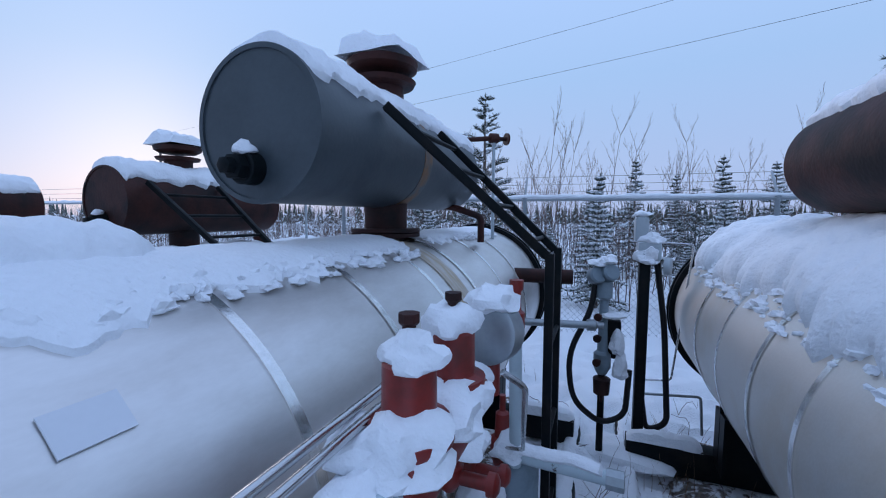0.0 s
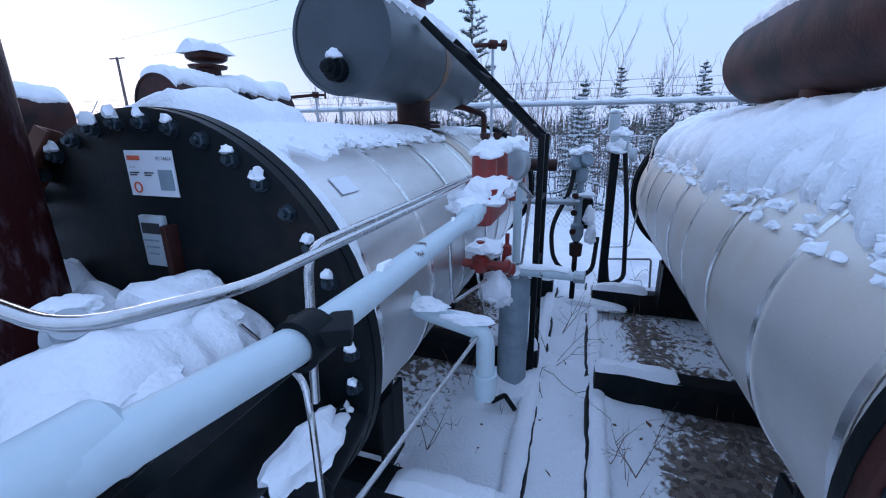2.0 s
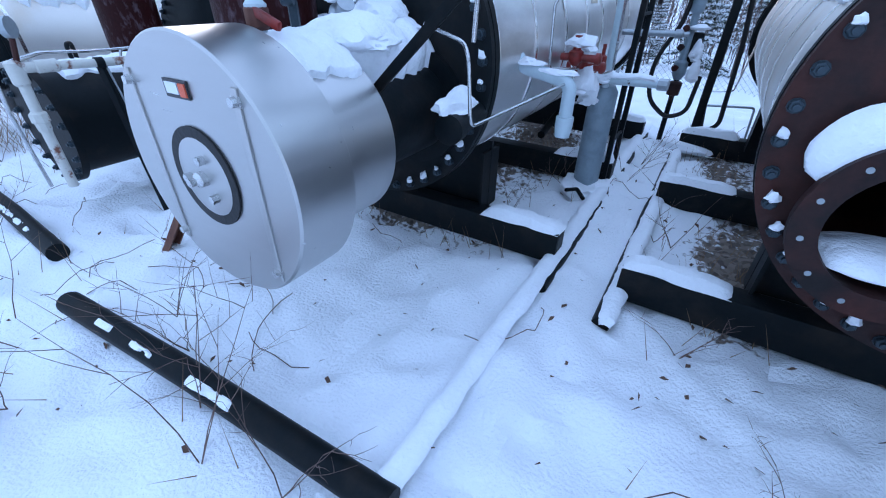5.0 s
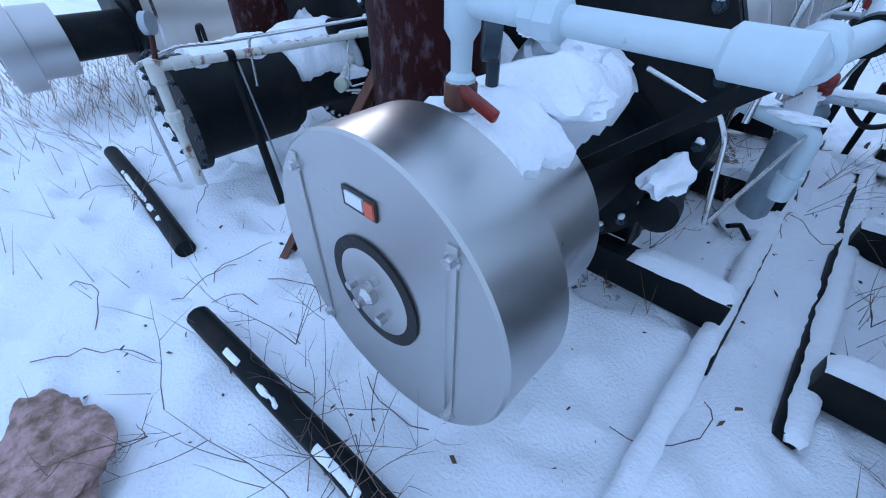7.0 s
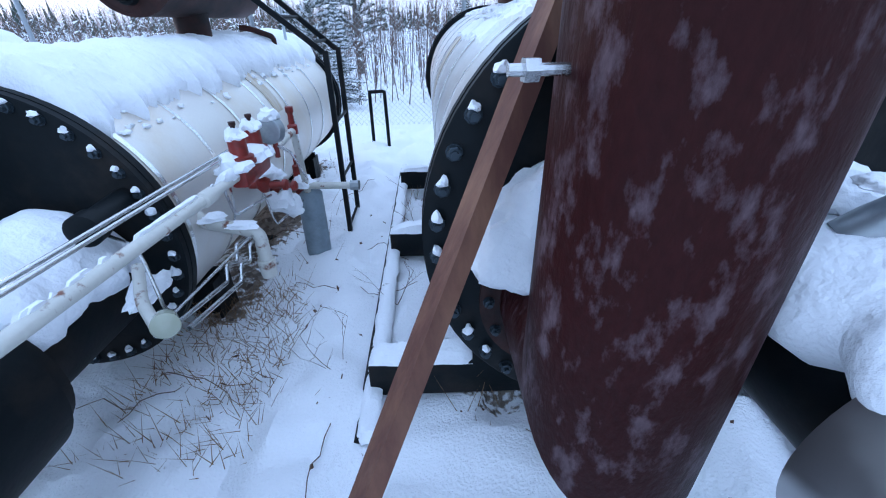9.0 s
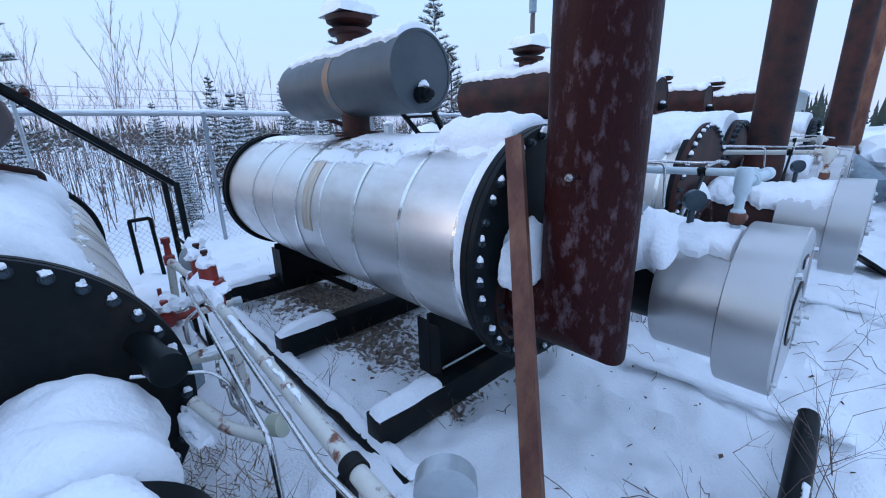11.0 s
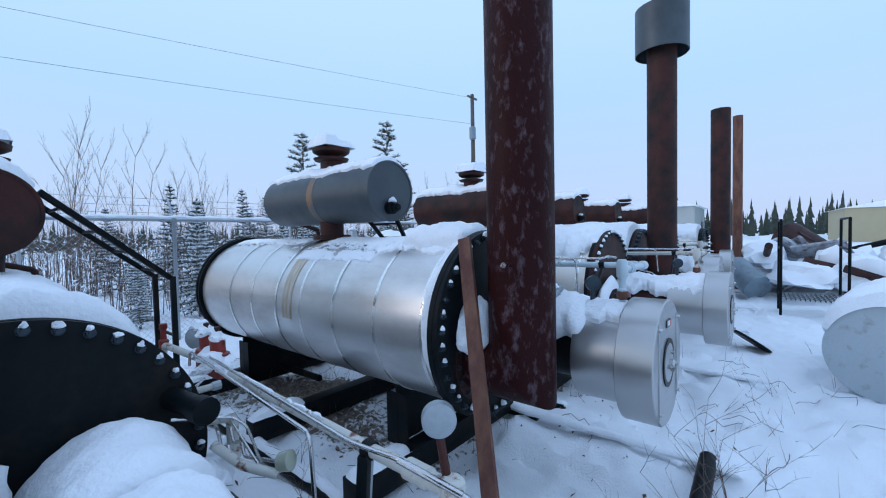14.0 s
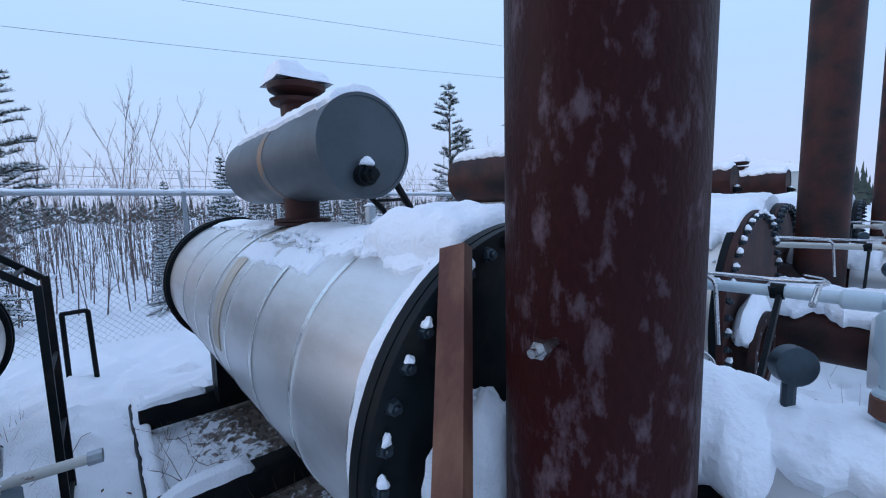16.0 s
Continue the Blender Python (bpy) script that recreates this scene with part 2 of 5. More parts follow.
def rounded(points, fillet, steps=5):
    """The polyline with its corners rounded."""
    pts = [Vector(p) for p in points]
    out = [pts[0]]
    for a, b, c in zip(pts, pts[1:], pts[2:]):
        k = min(fillet, (a - b).length * 0.45, (c - b).length * 0.45)
        s, e = b + (a - b).normalized() * k, b + (c - b).normalized() * k
        for i in range(steps + 1):
            t = i / steps
            out.append(s * (1 - t) ** 2 + b * 2 * t * (1 - t) + e * t * t)
    return out + [pts[-1]]


def pipe(bm, points, r, fillet=0.0, seg=10):
    pts = rounded(points, fillet) if fillet else [Vector(p) for p in points]
    d0 = (pts[1] - pts[0]).normalized()
    u, v = side_axes(d0)
    rings = []
    for i, p in enumerate(pts):
        d = ((pts[min(i + 1, len(pts) - 1)] - pts[max(i - 1, 0)])).normalized()
        u = (u - d * u.dot(d)).normalized()
        v = u.cross(d).normalized()
        rings.append(ring(bm, p, u, v, r, seg))
    for a, b in zip(rings, rings[1:]):
        join_rings(bm, a, b)
    bm.faces.new(rings[0][::-1])
    bm.faces.new(rings[-1])
    bmesh.ops.recalc_face_normals(bm, faces=bm.faces)
    return bm


def box(bm, c, size, m=None, bevel=0.0):
    b = bmesh.new()
    bmesh.ops.create_cube(b, size=1)
    bmesh.ops.scale(b, vec=Vector(size), verts=b.verts)
    if bevel:
        bmesh.ops.bevel(b, geom=b.edges[:], offset=bevel, segments=2, affect="EDGES", profile=0.6)
    b.transform(Matrix.Translation(Vector(c)) @ (m or Matrix.Identity(4)))
    me = bpy.data.meshes.new("t")
    b.to_mesh(me)
    b.free()
    bm.from_mesh(me)
    bpy.data.meshes.remove(me)
    return bm


def bar(bm, p0, p1, w, h, bevel=0.004):
    """A square bar from p0 to p1."""
    p0, p1 = Vector(p0), Vector(p1)
    d = p1 - p0
    m = d.to_track_quat("Y", "Z").to_matrix().to_4x4()
    return box(bm, (p0 + p1) / 2, (w, d.length, h), m, bevel)


def fuzz(x, y, z, s):
    return noise.noise(Vector((x * s + 3.1, y * s - 7.7, z * s + 1.3)))


def snow_on_pipe(bm, p0, p1, r, thick, width, seed=0.0, step=0.025, ragged=0.35, lean=0.0, dome=0.0):
    """A ragged snow cap along the top of a pipe. width: half its spread in radians; lean: towards one side."""
    p0, p1 = Vector(p0), Vector(p1)
    d = p1 - p0
    n, dn = max(4, int(d.length / step)), d.normalized()
    u = dn.cross(Vector((0, 0, 1))).normalized()
    up = u.cross(dn).normalized()
    m = max(10, min(72, int(2 * width * r / 0.014)))
    rows = []
    for i in range(n + 1):
        s = i / n
        p = p0 + d * s
        a, b = fuzz(p.x + seed, p.y, p.z, 3.0), fuzz(p.x + seed, p.y, 5 + p.z, 10.0) + 0.45 * fuzz(p.x + seed, p.y, 3 + p.z, 27.0)
        c, e = fuzz(p.x, p.y + seed, 9 + p.z, 3.0), fuzz(p.x, p.y + seed, 2 + p.z, 11.0) + 0.45 * fuzz(p.x, p.y + seed, 6 + p.z, 29.0)
        wl_, wr_ = width * (1 + ragged * (a + 0.9 * b)), width * (1 + ragged * (c + 0.9 * e))
        end = min(1.0, min(s, 1 - s) * d.length / max(0.02, thick * 0.8))
        end = math.sqrt(max(0.0, 1 - (1 - end) ** 2))
        row = []
        for j in range(m + 1):
            k = 2 * j / m - 1
            th = lean + (k * wr_ if k > 0 else k * wl_)
            bulge = (1 - abs(k) ** 3.5) ** 0.55
            hi = min(1.0, 0.045 / thick)
            t = thick * bulge * end * (0.80 + 0.45 * fuzz(p.x, p.y, th * r + seed, 4.0) + hi * (0.34 * fuzz(p.x + 2, p.y, th * r + seed, 14.0) + 0.24 * fuzz(p.x, p.y + 4, th * r + seed, 33.0)))
            rr = r + max(t, 0) + (0.002 if t > 0.004 else -0.012)
            row.append(bm.verts.new(p + u * (rr * math.sin(th)) + up * (rr * math.cos(th) + dome * bulge * end)))
        rows.append(row)
    for a, b in zip(rows, rows[1:]):
        for j in range(m):
            bm.faces.new((a[j], a[j + 1], b[j + 1], b[j]))
    return bm


def snow_pillow(bm, x0, x1, y0, y1, z, thick, seed=0.0, step=0.025, m4=None):
    """A soft slab of snow on a level top."""
    nx, ny = max(4, int((x1 - x0) / step)), max(4, int((y1 - y0) / step))
    nx, ny = min(nx, 60), min(ny, 60)
    rows = []
    for i in range(nx + 1):
        row = []
        for j in range(ny + 1):
            a, b = 2 * i / nx - 1, 2 * j / ny - 1
            x, y = x0 + (x1 - x0) * i / nx, y0 + (y1 - y0) * j / ny
            ea = (1 - abs(a) ** (4 if nx < 20 else 12)) ** 0.5
            eb = (1 - abs(b) ** (4 if ny < 20 else 12)) ** 0.5
            t = thick * ea * eb * (0.8 + 0.5 * fuzz(x + seed, y, 0, 3) + 0.3 * fuzz(x, y + seed, 3, 11) + 0.12 * fuzz(x, y + seed, 7, 35))
            wob = 0.012 * fuzz(x + seed, y, 2, 9)
            p = Vector((x + wob * (abs(a) > 0.9), y + wob * (abs(b) > 0.9), z + max(t, -0.004) - 0.003))
            row.append(bm.verts.new(m4 @ p if m4 else p))
        rows.append(row)
    for a, b in zip(rows, rows[1:]):
        for j in range(ny):
            bm.faces.new((a[j], b[j], b[j + 1], a[j + 1]))
    return bm


def snow_lump(bm, c, size, seed=0.0, level=3, rough=0.3):
    """A lump of snow with a crumbled, uneven skin."""
    b = bmesh.new()
    bmesh.ops.create_icosphere(b, subdivisions=level, radius=1)
    for vtx in b.verts:
        p = vtx.co
        k = 1 + rough * fuzz(p.x + seed, p.y, p.z, 1.3) + rough * 0.45 * fuzz(p.x, p.y + seed, p.z, 3.6) + rough * 0.2 * fuzz(p.x, p.y + seed, p.z, 9)
        q = p * k
        if q.z < 0:
            q.z *= 0.45
        vtx.co = Vector((q.x * size[0], q.y * size[1], q.z * size[2]))
    b.transform(Matrix.Translation(Vector(c)))
    me = bpy.data.meshes.new("t")
    b.to_mesh(me)
    b.free()
    bm.from_mesh(me)
    bpy.data.meshes.remove(me)
    return bm


# ---- ground ----
HEATERS = {"a": (-0.99, 0.045), "b": (1.097, -0.13), "c": (-3.145, 0.675), "d": (3.445, 0.05), "e": (5.7, 0.0), "f": (8.0, -0.36), "g": (-5.40, -0.03)}


def spread(lo, hi, fine_lo, fine_hi, step):
    out, x, k = [], fine_lo, step
    while x > lo:
        k *= 1.22
        x -= k
        out.append(max(x, lo))
    out = out[::-1]
    n = int((fine_hi - fine_lo) / step)
    out += [fine_lo + i * step for i in range(n + 1)]
    x, k = out[-1], step
    while x < hi:
        k *= 1.22
        x += k
        out.append(min(x, hi))
    return out


def ground_height(x, y):
    near = max(0.0, 1 - max(0, math.hypot(x, y) - 12) / 20)
    h = 0.05 * fuzz(x, y, 0, 0.5) + 0.045 * fuzz(x, y, 4, 1.7) + 0.050 * fuzz(x, y, 8, 5.0) + 0.032 * fuzz(x, y, 1, 12) + 0.015 * fuzz(x, y, 6, 26)
    pit = sum(max(0.0, fuzz(x, y, k * 9, 3.6) - 0.32) for k in (1, 2, 3))
    h -= 0.16 * pit
    for cx, fy in HEATERS.values():
        inside = max(0.0, 1 - abs(x - cx) / 0.75) ** 0.5 * (1 if fy + 0.2 < y < fy + 3.7 else 0)
        h -= 0.03 * inside
        if abs(x - cx - 1.04) < 0.2 and fy - 1.3 < y < fy + 4:
            h += 0.045 * (1 - abs(x - cx - 1.04) / 0.2)
    return h * near - 0.01


gx = spread(-600, 600, -6.2, 7.0, 0.055)
gy = spread(-600, 900, -3.4, 5.2, 0.055)
gbm = bmesh.new()
bare_layer = gbm.verts.layers.float.new("bare")
grid_rows = []
for x in gx:
    row = []
    for y in gy:
        vtx = gbm.verts.new((x, y, ground_height(x, y)))
        bare = 0.0
        for key, (cx, fy) in HEATERS.items():
            if abs(x - cx) < 0.75 and fy + 0.15 < y < fy + 3.6:
                b = min(1.0, (0.75 - abs(x - cx)) * 3) * min(1, (y - fy - 0.15) * 3)
                bare = max(bare, b * (0.62 + 0.45 * fuzz(x, y, 5, 1.6)))
        vtx[bare_layer] = bare
        row.append(vtx)
    grid_rows.append(row)
for ra, rb in zip(grid_rows, grid_rows[1:]):
    for j in range(len(gy) - 1):
        gbm.faces.new((ra[j], rb[j], rb[j + 1], ra[j + 1]))
ground = whole("ground", gbm, GROUND, "trampled snow over gravel with bare straw patches", "ground", kind="structure")

# ---- line heaters ----
CZ, R_SHELL, R_FLANGE, R_BOLTS = 1.0, 0.556, 0.610, 0.573


def bolt_mesh():
    bm = bmesh.new()
    turned(bm, (0, 0, 0), (0, -1, 0), [(0, 0.030), (0.006, 0.030)], 10)
    turned(bm, (0, -0.006, 0), (0, -1, 0), [(0, 0.026), (0.020, 0.026), (0.024, 0.022)], 6)
    turned(bm, (0, -0.03, 0), (0, -1, 0), [(0, 0.013), (0.014, 0.013)], 8)
    return finish(bm, BOLT)


BOLT_ME = bolt_mesh()


def bolts(parent, y, cx, cz, r, count, flip=False, scale=1.0):
    for i in range(count):
        a = 2 * math.pi * (i + 0.5) / count
        m = Matrix.Translation((cx + r * math.sin(a), y, cz + r * math.cos(a)))
        if flip:
            m = m @ Matrix.Rotation(math.pi, 4, "Z")
        m = m @ Matrix.Rotation(a, 4, "Y") @ Matrix.Scale(scale, 4)
        part_mesh("bolt", BOLT_ME, parent, m)


def bolt_snow(key, keep):
    bm = bmesh.new()
    rng = random.Random(int(HEATERS[key][0] * 100))
    for i in range(40):
        a = 2 * math.pi * (i + 0.5) / 40
        if rng.random() < keep:
            k = rng.uniform(0.6, 1.15)
            snow_lump(bm, (R_BOLTS * math.sin(a), -0.050, CZ + R_BOLTS * math.cos(a) + 0.017), (0.017 * k, 0.017 * k, 0.022 * k), i * 1.7, 2, 0.6)
    bm.transform(frame_of(key))
    whole("bolt_snow", bm, SNOW, "small snow caps on the flange bolts", "snow", kind="stuff")


def arc_band(bm, y0, y1, r, a0=0.0, a1=2 * math.pi, seg=72):
    """A curved sheet round the shell's axis between two stations."""
    rows = []
    for i in range(seg + 1):
        a = a0 + (a1 - a0) * i / seg
        rows.append([bm.verts.new((rr * math.sin(a), y, CZ + rr * math.cos(a))) for y, rr in ((y0, r - 0.004), (y0, r), (y1, r), (y1, r - 0.004))])
    for a, b in zip(rows, rows[1:]):
        for j in range(3):
            bm.faces.new((a[j], b[j], b[j + 1], a[j + 1]))
    bmesh.ops.recalc_face_normals(bm, faces=bm.faces)
    return bm


def disc_ring(bm, y0, y1, r_in, r_out, cx=0.0, cz=CZ, seg=72):
    rings = []
    for y, r in ((y0, r_in), (y0, r_out), (y1, r_out), (y1, r_in)):
        rings.append([bm.verts.new((cx + r * math.sin(2 * math.pi * i / seg), y, cz + r * math.cos(2 * math.pi * i / seg))) for i in range(seg)])
    for k in range(4):
        join_rings(bm, rings[k], rings[(k + 1) % 4])
    bmesh.ops.recalc_face_normals(bm, faces=bm.faces)
    return bm


DROP = {"b": -0.015, "c": -0.285, "g": -0.2}
SKEW = 0.04
DRUM_Y = {"c": 1.2, "g": 1.85}
DRUM_RISE = {"c": 0.095}
BRACE = {"c": (0.945, 1.47, 1.895, 1.60)}


def frame_of(key):
    """Places a heater's own coordinates in the yard."""
    cx, fy = HEATERS[key]
    return Matrix.Translation((cx, fy, DROP.get(key, 0))) @ Matrix.Rotation(-SKEW, 4, "Z")



def heater(key, label, jacket, plate_mat, drum_mat, bands, length=3.42, detail=True, hole=None):
    cx, fy = HEATERS[key]
    h = thing("line_heater", label, "line heater", (cx, fy, DROP.get(key, 0)), "line heaters in a row")
    h.rotation_euler = (0, 0, -SKEW)
    bm = turned(bmesh.new(), (0, 0.02, CZ), (0, 1, 0), [(0, R_SHELL - 0.02), (length - 0.04, R_SHELL - 0.02)], 64, hole is None)
    part("shell", bm, BLACK, h, "dark steel shell inside the jacket")
    stations = [0.03] + bands + [length - 0.03]
    for y0, y1 in zip(stations, stations[1:]):
        part("jacket_panel", arc_band(bmesh.new(), y0 + 0.003, y1 - 0.003, R_SHELL + 0.002 * (bands.index(y1) % 2 if y1 in bands else 0)), jacket, h)
    for y in bands:
        part("band", arc_band(bmesh.new(), y - 0.013, y + 0.013, R_SHELL + 0.006), BAND, h, "bright steel strap round the jacket")
    part("flange", disc_ring(bmesh.new(), -0.0, 0.035, R_SHELL - 0.03, R_FLANGE), BLACK, h, "black bolted flange ring")
    plate = bmesh.new()
    if hole:
        loops = []
        for (px, pz, pr), n in ((((0, CZ, R_FLANGE - 0.004)), 72), (hole, 40)):
            vs_ = [plate.verts.new((px + pr * math.sin(2 * math.pi * i / n), -0.032, pz + pr * math.cos(2 * math.pi * i / n))) for i in range(n)]
            loops += [plate.edges.new((vs_[i], vs_[(i + 1) % n])) for i in range(n)]
        bmesh.ops.triangle_fill(plate, use_beauty=True, edges=loops)
        disc_ring(plate, -0.0318, 0.002, R_FLANGE - 0.03, R_FLANGE - 0.003)
        bore = bmesh.new()
        turned(bore, (hole[0], -0.03, hole[1]), (0, 1, 0), [(0, hole[2]), (1.6, hole[2]), (1.6, 0.01)], 40, False)
        part("bore", bore, RUST_DARK, h, "dark bore of the open fire tube")
    part("end_plate", plate if hole else turned(bmesh.new(), (0, 0, CZ), (0, -1, 0), [(0.002, R_FLANGE - 0.002), (0.030, R_FLANGE - 0.002), (0.034, R_FLANGE - 0.008)], 72), plate_mat, h)
    part("far_flange", disc_ring(bmesh.new(), length - 0.02, length + 0.045, 0.25, R_FLANGE - 0.02), BLACK, h)
    part("far_plate", turned(bmesh.new(), (0, length + 0.02, CZ), (0, 1, 0), [(0, 0.6), (0.03, 0.6)], 48), BLACK, h)
    if detail:
        bolts(h, -0.034, 0, CZ, R_BOLTS, 40, scale=0.68)
        bolts(h, length + 0.045, 0, CZ, R_BOLTS - 0.02, 40, True, 0.8)
    # saddles and skid
    for y in (0.55, length - 0.55):
        bm = bmesh.new()
        box(bm, (0, y, 0.35), (0.74, 0.016, 0.40))
        box(bm, (-0.36, y, 0.32), (0.016, 0.20, 0.36))
        box(bm, (0.36, y, 0.32), (0.016, 0.20, 0.36))
        part("saddle", bm, BLACK, h, "black steel saddle plate")
    for y in (0.42, 1.66, length - 0.42):
        bm = box(bmesh.new(), (0, y, 0.095), (1.75, 0.13, 0.18), None, 0.008)
        box(bm, (0.87, y, 0.095), (0.012, 0.10, 0.135))
        part("skid_beam", bm, BLACK, h, "black square-section skid cross beam")
    for x in (-0.88, 0.88):
        part("skid_runner", pipe(bmesh.new(), [(x, 0.12, 0.0), (x, length + 0.1, 0.0)], 0.042), BLACK, h, "steel skid runner half buried in snow")
    # expansion drum
    dz, dr, y0, y1 = 1.945 + DRUM_RISE.get(key, 0), 0.242, DRUM_Y.get(key, 0.95), 2.58
    dx = 0.0
    drum = part("expansion_drum", turned(bmesh.new(), (dx, y0, dz), (0, 1, 0), [(0.0, 0.02), (0.0, dr - 0.006), (0.006, dr), (y1 - y0 - 0.006, dr), (y1 - y0, dr - 0.006), (y1 - y0, 0.02)], 56), drum_mat, h, "cylindrical expansion drum")
    part("rim", disc_ring(bmesh.new(), y0 - 0.006, y0 + 0.014, dr - 0.012, dr + 0.004, dx, dz, 56), drum_mat, drum)
    bm = turned(bmesh.new(), (dx - 0.02, y0, dz - 0.135), (0, -1, 0), [(0, 0.052), (0.05, 0.052), (0.055, 0.047)], 20)
    turned(bm, (dx - 0.02, y0 - 0.055, dz - 0.135), (0, -1, 0), [(0, 0.040), (0.03, 0.040), (0.034, 0.026), (0.06, 0.026), (0.064, 0.02)], 6)
    part("plug", bm, BLACK, drum, "black screwed plug")
    bm = turned(bmesh.new(), (dx, 1.76, CZ + R_SHELL - 0.02), (0, 0, 1), [(0, 0.105), (0.12, 0.105), (0.30 + DRUM_RISE.get(key, 0), 0.115)], 28)
    turned(bm, (dx, 1.76, CZ + R_SHELL + 0.006), (0, 0, 1), [(0, 0.17), (0.018, 0.17)], 32)
    turned(bm, (dx, 1.76, CZ + R_SHELL + 0.028), (0, 0, 1), [(0, 0.17), (0.018, 0.17)], 32)
    nozzle = part("neck", bm, RUST_DARK, drum, "rusty flanged neck")
    bm = turned(bmesh.new(), (dx, 1.74, dz + dr - 0.03), (0, 0, 1), [(0, 0.10), (0.12, 0.10), (0.13, 0.15), (0.15, 0.16), (0.155, 0.12)], 28)
    turned(bm, (dx, 1.74, dz + dr + 0.155), (0, 0, 1), [(0, 0.13), (0.02, 0.165), (0.05, 0.17), (0.08, 0.10)], 28)
    part("vent_hatch", bm, RUST_DARK, drum, "round vent hatch with a hinged lid")
    # brace of two rails with rungs, from the drum down to the ground
    post_x, pa, pb, top = BRACE.get(key, (0.832, 1.59, 1.91, 1.52))
    for ys, yt in ((pa, 1.34), (pb, 1.90)):
        part("brace_rail", bar(bmesh.new(), (dx + 0.235, yt, dz + 0.135), (post_x - 0.02, ys, top - 0.01), 0.035, 0.035), BLACK, h, "black angle-iron brace rail")
        part("brace_post", bar(bmesh.new(), (post_x - 0.006, ys, top), (post_x, ys, -0.02), 0.035, 0.035), BLACK, h)
    for k in (0.15, 0.4, 0.65, 0.9):
        a = Vector((dx + 0.235, 1.34, dz + 0.135)).lerp(Vector((post_x - 0.02, pa, top - 0.01)), k)
        b = Vector((dx + 0.235, 1.90, dz + 0.135)).lerp(Vector((post_x - 0.02, pb, top - 0.01)), k)
        part("rung", tube(bmesh.new(), a, b, 0.011, 8), BLACK, h)
    for z in (0.35, 0.75, 1.15):
        part("rung", tube(bmesh.new(), (post_x, pa, z), (post_x, pb, z), 0.011, 8), BLACK, h)
    # level tap near the far end
    bm = pipe(bmesh.new(), [(0.30, 2.45, CZ + 0.5), (0.30, 2.45, 1.66), (0.12, 2.45, 1.72), (0.04, 2.45, 1.73)], 0.022, 0.03)
    part("drain_pipe", bm, RUST_DARK, drum)
    return h


BANDS = [0.13, 0.55, 1.0, 1.43, 1.81, 2.24, 2.69]
heater_a = heater("a", "aluminium-clad line heater with a black bolted end and grey drum", ALU, BLACK, DRUM, BANDS)
heater_b = heater("b", "pale-clad line heater with a rusty bolted end plate and open nozzle", ALU_PALE, RUST_DARK, RUST_DARK, BANDS, hole=(-0.255, 0.80, 0.170))
heater_c = heater("c", "pale-clad line heater with a black bolted end and rusty drum", ALU_PALE, BLACK, RUST_DARK, BANDS)
heater_d = heater("d", "snow-covered line heater with a rusty end plate", ALU_PALE, RUST_DARK, RUST_DARK, BANDS[::2], detail=False)
heater_e = heater("e", "snow-covered line heater further down the row", ALU_PALE, RUST_DARK, RUST_DARK, BANDS[::2], detail=False)
heater_f = heater("f", "snow-covered line heater at the end of the row", ALU_PALE, BLACK, RUST_DARK, BANDS[::2], detail=False)
heater_g = heater("g", "snow-covered line heater with a rusty drum", ALU_PALE, BLACK, RUST_DARK, BANDS[::2], detail=False)
for hh in (heater_d, heater_e, heater_f):
    bolts(hh, -0.034, 0, CZ, R_BOLTS, 40, scale=1.25)


# ---- fire tubes, burners and stacks ----
def stack(h, x, y, r, z1, mat=RUST, zc=0.82):
    """An exhaust stack: an upright pipe mitred into a horizontal one from the end plate."""
    bm = bmesh.new()
    seg = 48
    rows = [[], [], []]
    for i in range(seg):
        a = 2 * math.pi * i / seg
        px, py = x + r * math.cos(a), y + r * math.sin(a)
        rows[0].append(bm.verts.new((px, py, zc + r * math.sin(a))))
        rows[1].append(bm.verts.new((px, py, z1 - 0.01)))
        rows[2].append(bm.verts.new((x + (r - 0.012) * math.cos(a), y + (r - 0.012) * math.sin(a), z1)))
    for a, b in zip(rows, rows[1:]):
        join_rings(bm, a, b)
    bm.faces.new(rows[-1])
    bmesh.ops.recalc_face_normals(bm, faces=bm.faces)
    s = part("chimney_pipe", bm, mat, h, "red-oxide exhaust stack with flaking paint")
    bm = bmesh.new()
    rows = [[], []]
    for i in range(seg):
        a = 2 * math.pi * i / seg
        rows[0].append(bm.verts.new((x + r * math.cos(a), y + r * math.sin(a), zc + r * math.sin(a))))
        rows[1].append(bm.verts.new((x + r * math.cos(a), -0.03, zc + r * math.sin(a))))
    join_rings(bm, *rows)
    bmesh.ops.recalc_face_normals(bm, faces=bm.faces)
    part("elbow", bm, mat, h, "mitred elbow at the foot of the stack")
    bm = disc_ring(bmesh.new(), -0.05, -0.034, r - 0.01, r + 0.055, x, zc, 40)
    flange = part("elbow_flange", bm, RUST_DARK, h)
    bolts(flange, -0.05, x, zc, r + 0.03, 14, scale=0.55)
    return s


